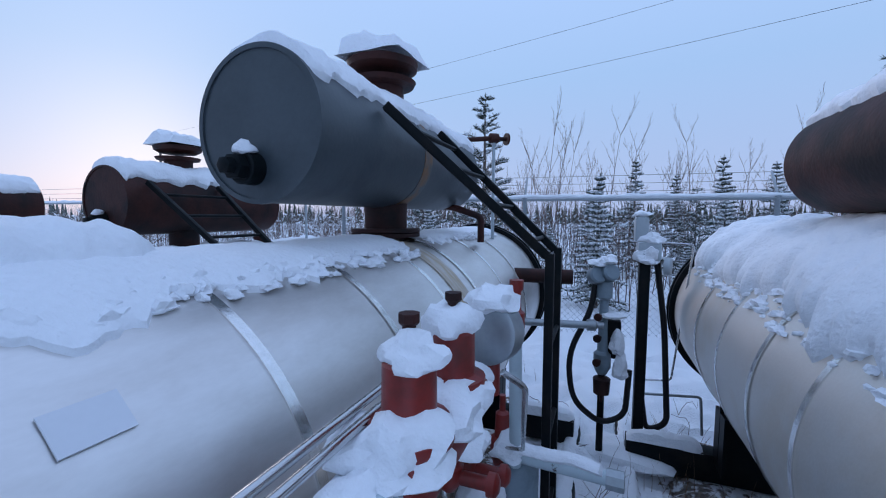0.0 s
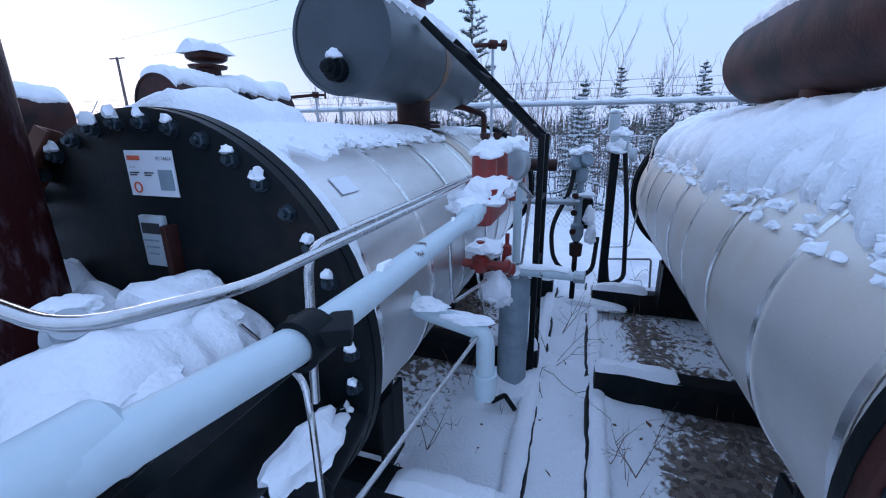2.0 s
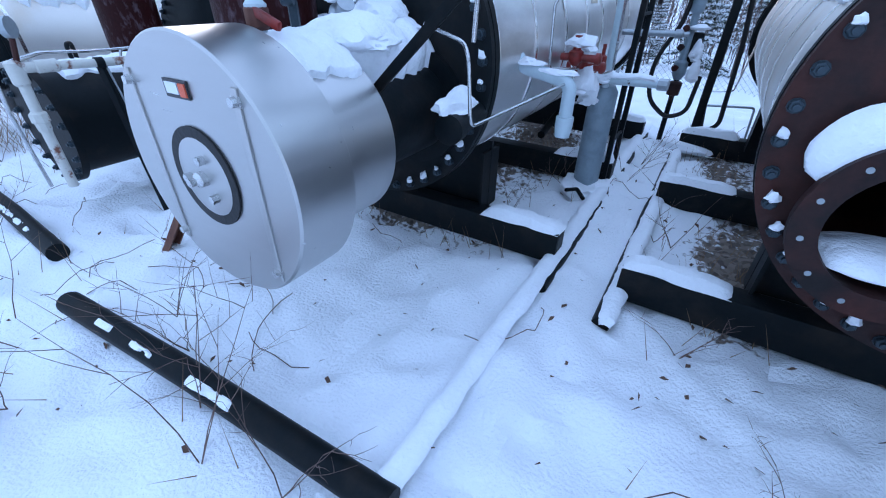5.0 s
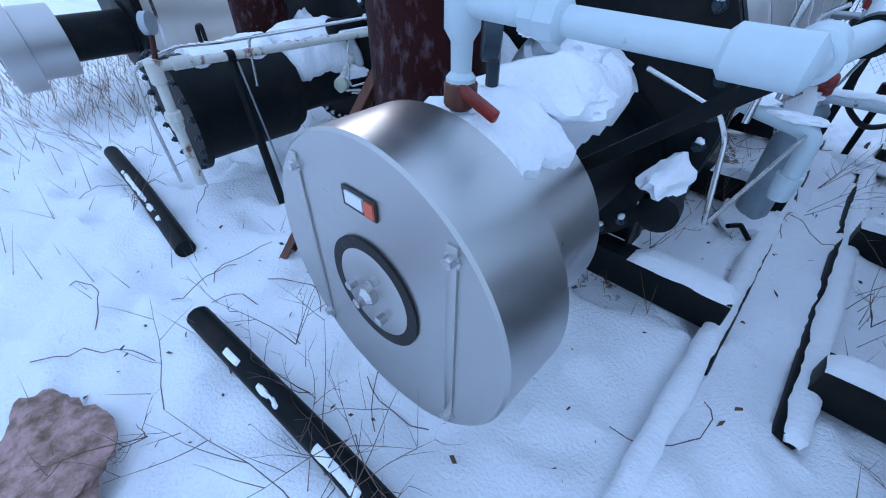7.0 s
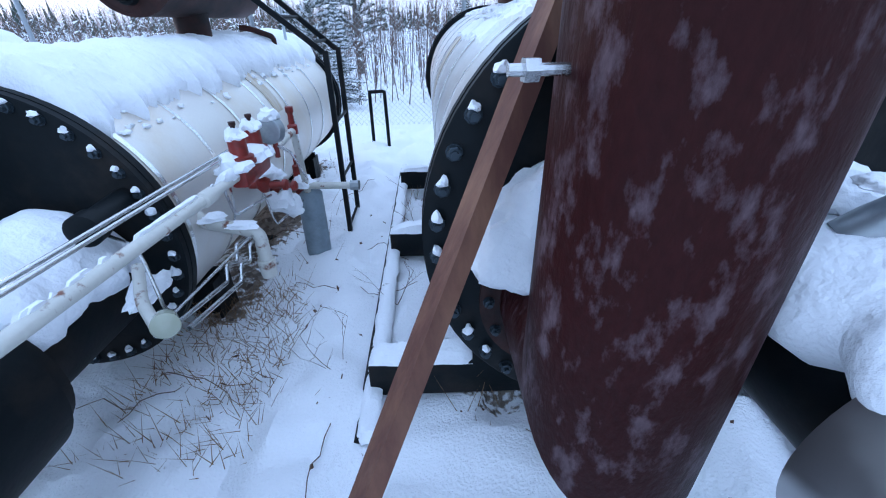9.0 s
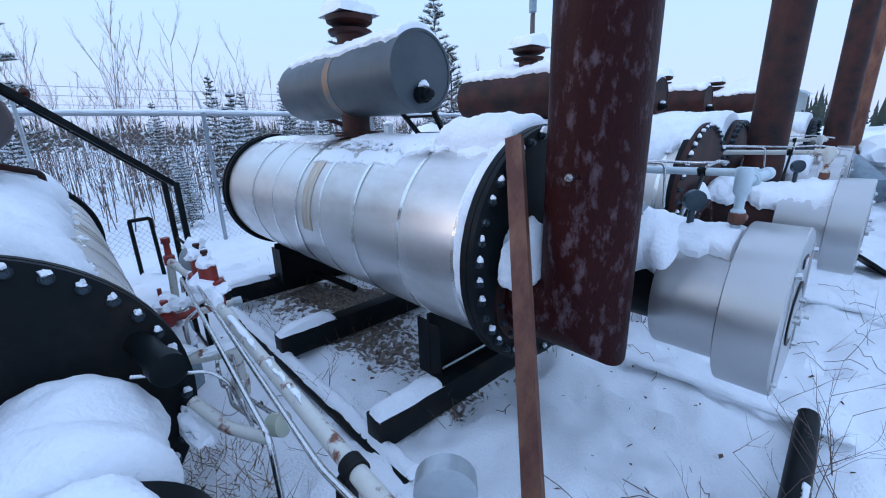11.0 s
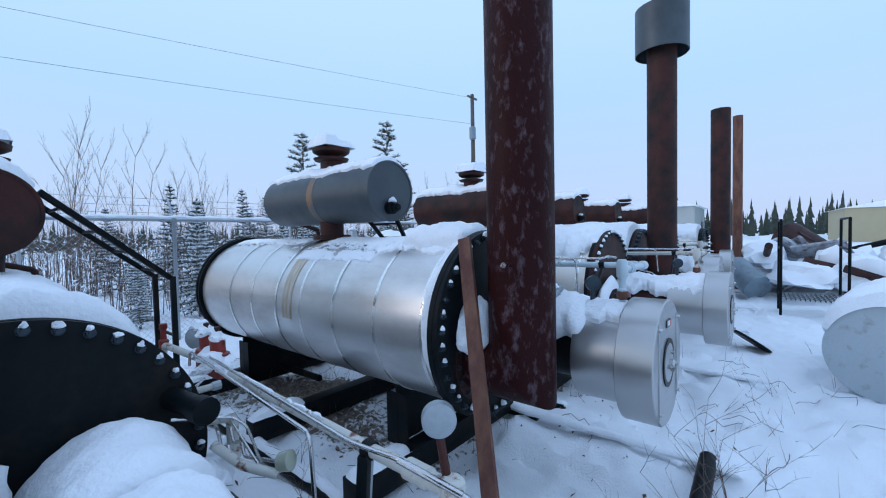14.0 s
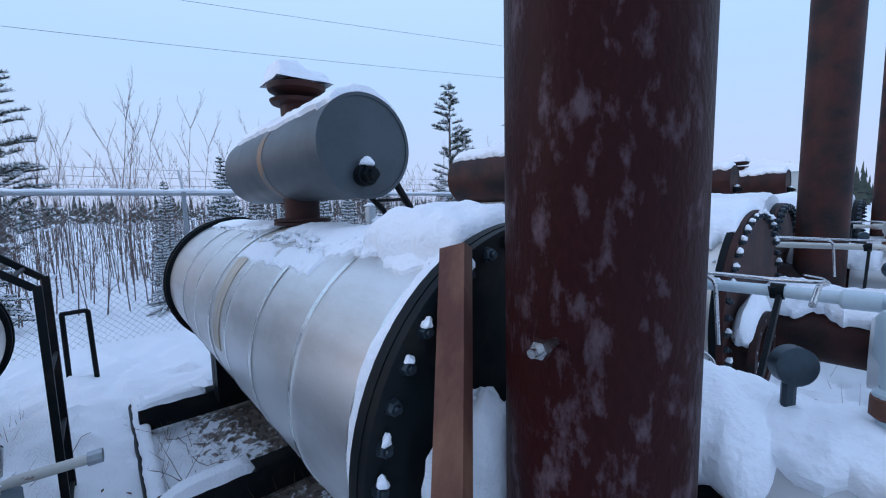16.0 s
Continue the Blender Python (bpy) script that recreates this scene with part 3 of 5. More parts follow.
def burner(h, x, z, front, tube_mat, r1=0.275, r2=0.350, tube_r=0.18):
    """A fire tube with its flame-arrestor housing: a wide front drum on a narrower one."""
    tb = part("fire_tube", turned(bmesh.new(), (x, 0, z), (0, -1, 0), [(0.02, tube_r), (0.56, tube_r)], 36), tube_mat, h, "dark steel fire tube")
    part("collar", disc_ring(bmesh.new(), -0.065, -0.034, tube_r, tube_r + 0.06, x, z, 40), tube_mat, tb)
    house = part("burner_housing", turned(bmesh.new(), (x, -0.54, z), (0, -1, 0), [(0, r1 - 0.01), (0.0, r1), (-0.54 - front - 0.19, r1)], 64), ALU_BRUSHED, h, "brushed aluminium burner housing")
    n = 64
    bm = bmesh.new()
    rings = []
    for y, rr in ((front + 0.19, r1 - 0.02), (front + 0.19, r2 - 0.004), (front + 0.186, r2), (front + 0.006, r2), (front, r2 - 0.006), (front, 0.02)):
        rings.append([bm.verts.new((x + rr * math.sin(2 * math.pi * i / n), y, z + rr * math.cos(2 * math.pi * i / n) * (1.0 if math.cos(2 * math.pi * i / n) > -0.93 else 0.985))) for i in range(n)])
    for a, b in zip(rings, rings[1:]):
        join_rings(bm, a, b)
    bm.faces.new(rings[-1])
    bmesh.ops.recalc_face_normals(bm, faces=bm.faces)
    part("front_drum", bm, ALU_BRUSHED, h, "aluminium front drum of the burner")
    hub = part("air_shutter", disc_ring(bmesh.new(), front - 0.006, front + 0.004, 0.105, 0.135, x, z, 40), RUBBER, h, "black ring of the air shutter")
    part("shutter_disc", turned(bmesh.new(), (x, front, z), (0, -1, 0), [(-0.004, 0.107), (0.006, 0.107), (0.008, 0.10)], 40), ALU_BRUSHED, hub)
    for a in (0.4, 2.5, 4.6):
        part("screw", turned(bmesh.new(), (x + 0.06 * math.sin(a), front - 0.005, z + 0.06 * math.cos(a)), (0, -1, 0), [(0, 0.012), (0.022, 0.012)], 6), TUBING, hub)
    part("hub_nut", turned(bmesh.new(), (x, front - 0.005, z), (0, -1, 0), [(0, 0.022), (0.02, 0.022), (0.03, 0.012), (0.045, 0.012)], 8), TUBING, hub)
    for sx in (-0.22, 0.22):
        part("face_strap", box(bmesh.new(), (x + sx, front - 0.002, z), (0.022, 0.006, 0.50), None, 0.002), ALU_BRUSHED, house)
    for a in (-0.78, 0.78, 2.36, -2.36):
        bm = turned(bmesh.new(), (x + 0.312 * math.sin(a), front, z + 0.312 * math.cos(a)), (0, -1, 0), [(0, 0.018), (0.004, 0.018), (0.004, 0.012), (0.018, 0.011)], 8)
        part("clip_bolt", bm, TUBING, house)
    return house


part_burner = burner(heater_a, 0.262, 0.845, -0.996, BLACK)
bm = box(bmesh.new(), (0.256, -0.999, 1.067), (0.095, 0.004, 0.042))
label_plate = part("maker_plate", bm, INK, heater_a, "small black, white and red plate")
bm = box(bmesh.new(), (0.246, -1.003, 1.069), (0.050, 0.004, 0.026))
part("plate_print", bm, PAPER, label_plate)
bm = box(bmesh.new(), (0.289, -1.003, 1.067), (0.024, 0.004, 0.030))
part("plate_print", bm, ORANGE, label_plate)
stack_a = stack(heater_a, -0.217, -0.344, 0.189, 6.0, zc=0.815)
bm = turned(bmesh.new(), (-0.217 - 0.182, -0.37, 1.42), (-1, -0.1, 0), [(0, 0.008), (0.085, 0.008)], 8)
turned(bm, (-0.217 - 0.227, -0.375, 1.42), (-1, -0.1, 0), [(0, 0.016), (0.02, 0.016)], 6)
part("stud", bm, TUBING, stack_a, "bright threaded stud")
stack(heater_c, -0.26, -0.376, 0.19, 6.0)
stack(heater_d, -0.25, -0.35, 0.19, 4.6, RUST_DARK)
bm = bmesh.new()
turned(bm, (-0.25, -0.35, 4.05), (0, 0, 1), [(0, 0.33), (0.0, 0.34), (0.62, 0.34), (0.62, 0.33), (0.02, 0.325)], 40, False)
part("stack_cowl", bm, DRUM, heater_d, "grey-blue cylindrical wind cowl")
stack(heater_f, -0.25, -0.37, 0.19, 4.24, RUST_DARK)
burner(heater_b, 0.27, 0.845, -1.03, RUST_DARK)
burner(heater_d, 0.27, 0.845, -1.0, RUST_DARK)
burner(heater_e, 0.27, 0.845, -1.0, RUST_DARK)
burner(heater_g, 0.20, 0.82, -1.0, BLACK)
# heater b: an open nozzle where its stack was
bm = disc_ring(bmesh.new(), -0.12, -0.034, 0.170, 0.195, -0.255, 0.80, 48)
nz = part("nozzle", bm, RUST_DARK, heater_b, "short rusty open nozzle")
part("nozzle_flange", disc_ring(bmesh.new(), -0.155, -0.12, 0.170, 0.238, -0.255, 0.80, 48), RUST_DARK, nz)
for i in range(12):
    a = 2 * math.pi * (i + 0.5) / 12
    part("flange_hole", turned(bmesh.new(), (-0.255 + 0.207 * math.sin(a), -0.154, 0.80 + 0.207 * math.cos(a)), (0, -1, 0), [(0, 0.008), (0.003, 0.008)], 10), GALV, nz)
# heater c: fire tube with a dark bolted housing
tb = part("fire_tube", turned(bmesh.new(), (0.23, 0, 0.845), (0, -1, 0), [(0.02, 0.19), (0.6, 0.19)], 36), BLACK, heater_c, "black steel fire tube")
part("tube_flange", disc_ring(bmesh.new(), -0.62, -0.56, 0.18, 0.265, 0.23, 0.845, 40), BLACK, tb)
bolts(tb, -0.62, 0.23, 0.845, 0.235, 16, scale=0.7)
hs = part("arrestor_housing", turned(bmesh.new(), (0.23, -0.62, 0.845), (0, -1, 0), [(0, 0.27), (0.0, 0.30), (0.60, 0.30), (0.60, 0.34), (0.64, 0.34), (0.64, 0.02)], 48), BLACK, heater_c, "black steel arrestor housing with a bolted end")
bolts(hs, -1.26, 0.23, 0.845, 0.32, 20, scale=0.7)
part("lift_handle", pipe(bmesh.new(), [(0.13, -0.93, 1.09), (0.13, -0.93, 1.255), (0.20, -0.98, 1.255), (0.20, -0.98, 1.09)], 0.012, 0.03), BLACK, hs, "black lifting loop")
for hx, nx, nz in ((heater_a, 0.545, 0.855), (heater_c, 0.469, 1.20)):
    part("nub", turned(bmesh.new(), (nx, 0, nz), (0.14, -1, 0), [(0.0, 0.045), (0.24, 0.045), (0.25, 0.054), (0.31, 0.054), (0.315, 0.046)], 20), BLACK, hx, "capped black pipe stub")
# plates on the black end of heater a
sign = part("data_sheet", box(bmesh.new(), (0.038, -0.038, 1.45), (0.16, 0.003, 0.112)), PAPER, heater_a, "white printed inventory sheet")
part("print_mark", box(bmesh.new(), (-0.012, -0.0405, 1.488), (0.042, 0.002, 0.011)), ORANGE, sign)
for text, tx, tz, size in (("FC-16624", 0.064, 1.483, 0.0125), ("Size 22", -0.031, 1.464, 0.007)):
    curve = bpy.data.curves.new("text", "FONT")
    curve.body, curve.size = text, size
    writing = new("printed_number", curve)
    me = bpy.data.meshes.new_from_object(writing)
    bpy.data.objects.remove(writing)
    me.materials.append(INK)
    writing = new("printed_number", me)
    writing.parent = sign
    writing.matrix_local = Matrix.Translation((tx, -0.0405, tz)) @ Matrix.Rotation(math.pi / 2, 4, "X")
for k in range(2):
    part("print_line", box(bmesh.new(), (-0.018 + 0.05 * k, -0.0405, 1.452), (0.030, 0.002, 0.003)), INK, sign)
    part("print_line", box(bmesh.new(), (-0.022 + 0.05 * k, -0.0405, 1.446), (0.022, 0.002, 0.003)), INK, sign)
part("print_block", box(bmesh.new(), (0.087, -0.0405, 1.435), (0.046, 0.002, 0.050)), GREY, sign)
part("print_circle", disc_ring(bmesh.new(), -0.0415, -0.0395, 0.010, 0.014, -0.014, 1.415, 24), ORANGE, sign)
bm = box(bmesh.new(), (0.013, -0.042, 1.277), (0.085, 0.016, 0.137), None, 0.007)
name_plate = part("name_plate", bm, PALE, heater_a, "stamped pale metal name plate")
part("plate_header", box(bmesh.new(), (0.013, -0.0515, 1.312), (0.062, 0.003, 0.028), None, 0.001), INK, name_plate)
for k in range(3):
    part("print_line", box(bmesh.new(), (0.008, -0.0515, 1.280 - 0.018 * k), (0.05 - 0.008 * k, 0.003, 0.004)), GREY, name_plate)
bm = box(bmesh.new(), (0.075, -0.05, 1.26), (0.020, 0.035, 0.13), None, 0.004)
part("bracket", bm, RUST_DARK, heater_a)
m4 = Matrix.Translation((0, 0, CZ)) @ Matrix.Rotation(radians(45), 4, "Y")
bm = box(bmesh.new(), (0, 0, 0), (0.062, 0.09, 0.003))
bm.transform(m4 @ Matrix.Translation((0, 0.26, R_SHELL + 0.005)))
part("jacket_label", bm, PAPER, heater_a, "white paper label on the jacket")
for hx in (heater_a, heater_c):
    part("stained_panel", arc_band(bmesh.new(), 1.56, 1.70, R_SHELL + 0.0045, -1.7, 1.2), STAIN, hx, "jacket panel stained by rust runs")
bm = disc_ring(bmesh.new(), 1.70, 1.79, 0.240, 0.2445, 0.0, 1.945, 56)
part("rust_run", bm, RUN, heater_a, "rust-stained weld seam round the drum")
for hx in (heater_a, heater_c):
    arm = part("vent_arm", pipe(bmesh.new(), [(0.0, 2.50, 2.08), (0.0, 2.72, 2.20), (0.25, 2.95, 2.24)], 0.018, 0.04, 10), RUST_DARK, hx, "rusty vent pipe with a gate valve")
    bm = turned(bmesh.new(), (0.22, 2.92, 2.24), (0.75, 0.66, 0), [(0, 0.02), (0.01, 0.036), (0.07, 0.036), (0.08, 0.014), (0.14, 0.014), (0.14, 0.045), (0.155, 0.045)], 14)
    part("gate_valve", bm, RUST_DARK, arm)
    part("gauge_rod", tube(bmesh.new(), (0.25, 2.95, 2.22), (0.25, 2.95, 1.40), 0.013, 10), PALE, hx, "pale vertical level rod")


# ---- fuel piping on heaters a and c ----
def regulator(h, x, y, z, s=1.0):
    bm = turned(bmesh.new(), (x, y, z - 0.03 * s), (0, 0, 1), [(0, 0.045 * s), (0.02 * s, 0.062 * s), (0.035 * s, 0.062 * s), (0.036 * s, 0.056 * s), (0.05 * s, 0.056 * s), (0.055 * s, 0.038 * s), (0.125 * s, 0.037 * s), (0.13 * s, 0.030 * s)], 20)
    tube(bm, (x, y - 0.06 * s, z - 0.035 * s), (x, y + 0.06 * s, z - 0.035 * s), 0.035 * s, 14)
    reg = part("regulator", bm, RED, h, "red gas regulator")
    part("adjusting_screw", turned(bmesh.new(), (x, y, z + 0.10 * s), (0, 0, 1), [(0, 0.010 * s), (0.045 * s, 0.010 * s), (0.05 * s, 0.015 * s), (0.062 * s, 0.015 * s)], 8), RUST_DARK, reg)
    return reg


def fuel_train(h, pipe_mat, x, yr, zr, mid, end, pot_y):
    """Fuel piping along a heater's side: x, yr, zr the first regulator; mid and end the fuel pipe's further points."""
    mid, end = Vector(mid), Vector(end)
    first = Vector((x, yr + 0.16, zr - 0.055))
    bm = pipe(bmesh.new(), [first, mid, end], 0.021, 0, 16)
    main = part("fuel_pipe", bm, pipe_mat, h, "painted fuel gas pipe")
    run = (mid - first).normalized()
    near = first.lerp(mid, 0.28)
    part("coupling", turned(bmesh.new(), near, run, [(0, 0.022), (0.008, 0.029), (0.080, 0.029), (0.088, 0.022)], 18), pipe_mat, main)
    part("coupling", turned(bmesh.new(), end - run * 0.10, run, [(0, 0.022), (0.008, 0.030), (0.09, 0.030), (0.098, 0.022)], 18), pipe_mat, main)
    part("clamp", turned(bmesh.new(), mid - run * 0.02, run, [(0, 0.021), (0, 0.028), (0.038, 0.028), (0.038, 0.021)], 20, False), BLACK, main, "black pipe clamp")
    lift = Vector((0, 0, 0.05))
    pts = [(x - 0.04, yr + 0.06, zr - 0.06), (x - 0.05, yr + 0.04, zr + 0.02), mid + lift + Vector((-0.07, 0.0, 0)), end + lift + Vector((-0.07, 0.12, 0.005)), end + lift + Vector((-0.26, 0.12, 0.025)), end + lift + Vector((-0.52, 0.10, 0.02))]
    if pipe_mat == PIPE_OLD:
        pts = pts[:3] + [end + lift + Vector((-0.05, 0.06, 0.005)), end + Vector((-0.02, -0.12, 0.02))]
    part("tubing", pipe(bmesh.new(), pts, 0.0072, 0.04, 10), TUBING, h, "bent stainless tubing")
    pts = [(x - 0.08, yr + 0.18, zr - 0.06), (x - 0.08, yr + 0.16, zr + 0.02), mid + lift + Vector((-0.11, 0.16, -0.005)), mid + Vector((-0.11, 0.14, -0.20))]
    part("tubing", pipe(bmesh.new(), pts, 0.0072, 0.04, 10), TUBING, h, "bent stainless tubing")
    regulator(h, x, yr, zr)
    regulator(h, x + 0.005, yr + 0.16, zr)
    bm = box(bmesh.new(), (x, yr + 0.08, zr - 0.07), (0.075, 0.30, 0.07), None, 0.02)
    part("manifold", bm, RED, h, "red valve manifold block")
    bm = turned(bmesh.new(), (x + 0.03, yr + 0.36, zr + 0.05), (-0.25, -0.97, 0.05), [(0, 0.062), (0.0, 0.068), (0.045, 0.068), (0.05, 0.06)], 28)
    g = part("pressure_gauge", bm, GALV, h, "round grey pressure gauge")
    part("gauge_stem", tube(bmesh.new(), (x + 0.03, yr + 0.35, zr - 0.09), (x + 0.03, yr + 0.35, zr), 0.014, 10), RED, g)
    px, py, top = x - 0.04, pot_y, 0.77
    part("fuel_pot", turned(bmesh.new(), (px, py, -0.02), (0, 0, 1), [(0, 0.088), (top - 0.04, 0.088), (top, 0.062), (top + 0.01, 0.02)], 28), GREY, h, "grey cylindrical fuel gas pot")
    part("pot_riser", pipe(bmesh.new(), [(px + 0.01, py - 0.06, top - 0.02), (px + 0.02, py - 0.16, zr - 0.06), (x + 0.01, yr + 0.24, zr - 0.06)], 0.022, 0.05, 12), pipe_mat, h)
    part("riser_top", turned(bmesh.new(), (px + 0.02, py - 0.16, zr - 0.08), (0, 0, 1), [(0, 0.03), (0.05, 0.03), (0.06, 0.018), (0.12, 0.016), (0.13, 0.024), (0.16, 0.024)], 12), RED, h, "small red cock on the riser")
    bm = turned(bmesh.new(), (px - 0.05, py - 0.02, top - 0.06), (0, 0, 1), [(0, 0.030), (0.06, 0.045), (0.11, 0.045), (0.12, 0.030), (0.21, 0.026), (0.22, 0.012), (0.28, 0.012)], 14)
    part("relief_valve", bm, RED, h, "red relief valve")
    part("outlet_pipe", pipe(bmesh.new(), [(px - 0.04, py - 0.06, top + 0.02), (px + 0.33, py - 0.11, top + 0.035)], 0.024, 0, 12), pipe_mat, h)
    part("pipe_cap", turned(bmesh.new(), (px + 0.32, py - 0.11, top + 0.035), (1, -0.1, 0.03), [(0, 0.034), (0.055, 0.034)], 8), GALV, h)
    for dy, dz in ((-0.50, 0.98), (-0.36, 0.92)):
        bm = turned(bmesh.new(), (px - 0.09, py + dy, dz - 0.06), (0, 0, 1), [(0, 0.02), (0.03, 0.040), (0.07, 0.040), (0.08, 0.022), (0.15, 0.020)], 12)
        tube(bm, (px - 0.17, py + dy, dz - 0.02), (px + 0.02, py + dy, dz - 0.02), 0.020, 10)
        turned(bm, (px + 0.02, py + dy, dz - 0.02), (1, 0, 0), [(0, 0.032), (0.02, 0.032), (0.03, 0.018)], 10)
        part("small_valve", bm, RED, h, "small red needle valve")
    part("sense_line", pipe(bmesh.new(), [(px - 0.10, py - 0.40, 0.90), (px - 0.10, py - 0.52, 0.93), (px - 0.06, py - 0.52, 0.72), (px - 0.02, py - 0.1, 0.70)], 0.007, 0.03, 8), TUBING, h)
    part("sense_line", pipe(bmesh.new(), [(px - 0.02, yr + 0.02, zr - 0.10), (px - 0.08, yr + 0.02, zr - 0.14), (px - 0.08, yr + 0.06, 0.96), (px - 0.04, yr + 0.42, 0.92)], 0.007, 0.03, 8), TUBING, h)
    part("sense_line", pipe(bmesh.new(), [(x + 0.06, yr + 0.30, zr - 0.02), (x + 0.10, yr + 0.34, zr - 0.06), (px + 0.05, py - 0.14, 0.86), (px - 0.03, py - 0.08, 0.82)], 0.007, 0.03, 8), TUBING, h)
    part("drain_elbow", pipe(bmesh.new(), [(0.53, yr - 0.04, 1.02), (0.57, yr - 0.05, 0.975), (x + 0.03, yr - 0.07, 0.935), (x + 0.03, yr - 0.07, 0.72)], 0.030, 0.045, 14), pipe_mat, h, "painted drain elbow")
    part("drain_cap", turned(bmesh.new(), (x + 0.03, yr - 0.07, 0.70), (0, 0, 1), [(0, 0.034), (0.05, 0.040), (0.09, 0.040)], 14), pipe_mat, h)
    part("drain_cock", pipe(bmesh.new(), [(px - 0.05, py - 0.32, 0.11), (px + 0.0, py - 0.22, 0.09), (px + 0.07, py - 0.29, 0.06)], 0.014, 0.01, 8), BLACK, h)
    part("impulse_line", pipe(bmesh.new(), [(0.42, -0.20, 1.17), (0.62, -0.27, 1.13), (0.66, -0.31, 1.09), (0.695, -0.35, 0.93), (0.70, -0.34, 0.895), (x + 0.01, yr - 0.10, 0.93)], 0.0062, 0.025, 8), TUBING, h, "thin bent steel tubing")
    return main


TRAIN_A = (0.773, 0.43, 1.375, (0.791, -0.462, 1.338), (0.752, -0.72, 1.345), 1.447)
TRAIN_C = (0.781, 0.275, 1.245, (0.714, -1.04, 1.205), (0.700, -1.31, 1.215), 1.25)


def cross_piping(h, pipe_mat):
    """The fuel pipe's turn over the burner, its riser, valve and strut."""
    part("cross_pipe", pipe(bmesh.new(), [(0.752, -0.70, 1.345), (0.745, -0.755, 1.347), (0.272, -0.75, 1.355)], 0.021, 0.03, 16), pipe_mat, h, "painted fuel pipe over the burner")
    part("elbow_fitting", turned(bmesh.new(), (0.765, -0.752, 1.347), (-1, 0.0, 0.01), [(0, 0.02), (0.008, 0.031), (0.085, 0.031), (0.093, 0.022)], 18), pipe_mat, h)
    bm = turned(bmesh.new(), (0.47, -0.752, 1.351), (-1, 0.0, 0.01), [(0, 0.023), (0.008, 0.034), (0.040, 0.034), (0.045, 0.028), (0.07, 0.028)], 8)
    part("union_fitting", bm, pipe_mat, h, "hexagonal pipe union")
    bm = turned(bmesh.new(), (0.272, -0.75, 1.415), (0, 0, -1), [(0, 0.022), (0.015, 0.032), (0.10, 0.032), (0.12, 0.020), (0.17, 0.019), (0.18, 0.028), (0.22, 0.028), (0.23, 0.019), (0.30, 0.019), (0.32, 0.019)], 16)
    part("burner_riser", bm, pipe_mat, h)
    part("valve_body", turned(bmesh.new(), (0.272, -0.75, 1.235), (0, 0, -1), [(0, 0.02), (0.01, 0.032), (0.05, 0.032), (0.06, 0.02)], 10), RUST_ORANGE, h, "rusty brass valve body")
    part("valve_lever", box(bmesh.new(), (0.325, -0.765, 1.205), (0.10, 0.016, 0.024), Matrix.Rotation(0.35, 4, "Y"), 0.006), RED, h, "worn red valve lever")
    bm = turned(bmesh.new(), (0.215, -0.60, 1.27), (-0.75, -0.65, 0.05), [(-0.025, 0.040), (-0.022, 0.046), (0.010, 0.046), (0.014, 0.040)], 24)
    tube(bm, (0.225, -0.59, 1.10), (0.225, -0.59, 1.24), 0.015, 8)
    part("pressure_gauge", bm, BOLT, h, "small dark grey pressure gauge")
    part("strut", bar(bmesh.new(), (0.780, -0.468, 1.325), (0.405, -0.478, 0.985), 0.016, 0.032), BLACK, h, "black flat-bar pipe strut")
    part("strut_clip", box(bmesh.new(), (0.80, -0.45, 1.345), (0.07, 0.05, 0.02), Matrix.Rotation(0.5, 4, "Z"), 0.004), BLACK, h)


fuel_train(heater_a, PIPE_WHITE, *TRAIN_A)
cross_piping(heater_a, PIPE_WHITE)
bm = turned(bmesh.new(), (0.13, -0.33, 1.13), (0.55, -0.25, 0.55), [(0, 0.04), (0.05, 0.045), (0.10, 0.045), (0.11, 0.030), (0.15, 0.030)], 16)
tube(bm, (0.13, -0.33, 1.00), (0.13, -0.33, 1.14), 0.02, 10)
part("pilot_valve", bm, GALV, heater_a, "grey pilot gas valve half buried in snow")
fuel_train(heater_c, PIPE_OLD, *TRAIN_C)
for hx in (heater_b, heater_d):
    fuel_train(hx, PIPE_OLD, *TRAIN_A)
    cross_piping(hx, PIPE_OLD)
part("pipe_post", bar(bmesh.new(), (0.70, -1.03, 1.19), (0.668, -0.97, 0.25), 0.036, 0.036), BLACK, heater_c, "black square post under the fuel pipe")
part("pipe_post", bar(bmesh.new(), (0.735, -1.02, 1.18), (0.74, -0.93, 0.40), 0.020, 0.008), GALV, heater_c, "thin grey flat bar beside the post")
part("riser_down", pipe(bmesh.new(), [(0.70, -1.29, 1.215), (0.70, -1.375, 1.215), (0.70, -1.38, 1.0), (0.69, -1.38, 0.62)], 0.0235, 0.03, 14), PIPE_OLD, heater_c, "chipped fuel pipe turning down")
part("riser_union", turned(bmesh.new(), (0.698, -1.38, 1.02), (0, 0, -1), [(0, 0.025), (0.01, 0.038), (0.05, 0.040), (0.055, 0.032), (0.09, 0.030), (0.10, 0.025)], 8), PIPE_OLD, heater_c, "chipped hexagonal pipe union")
part("riser_tee", turned(bmesh.new(), (0.70, -1.38, 1.25), (0, 0, -1), [(0, 0.022), (0.01, 0.034), (0.10, 0.034), (0.11, 0.025)], 16), PIPE_OLD, heater_c)
part("pilot_line", pipe(bmesh.new(), [(0.645, -1.24, 1.27), (0.69, -1.46, 1.22), (0.665, -1.47, 1.05), (0.62, -1.46, 0.90), (0.60, -1.45, 0.62)], 0.009, 0.03, 8), TUBING, heater_c, "bent stainless tubing")
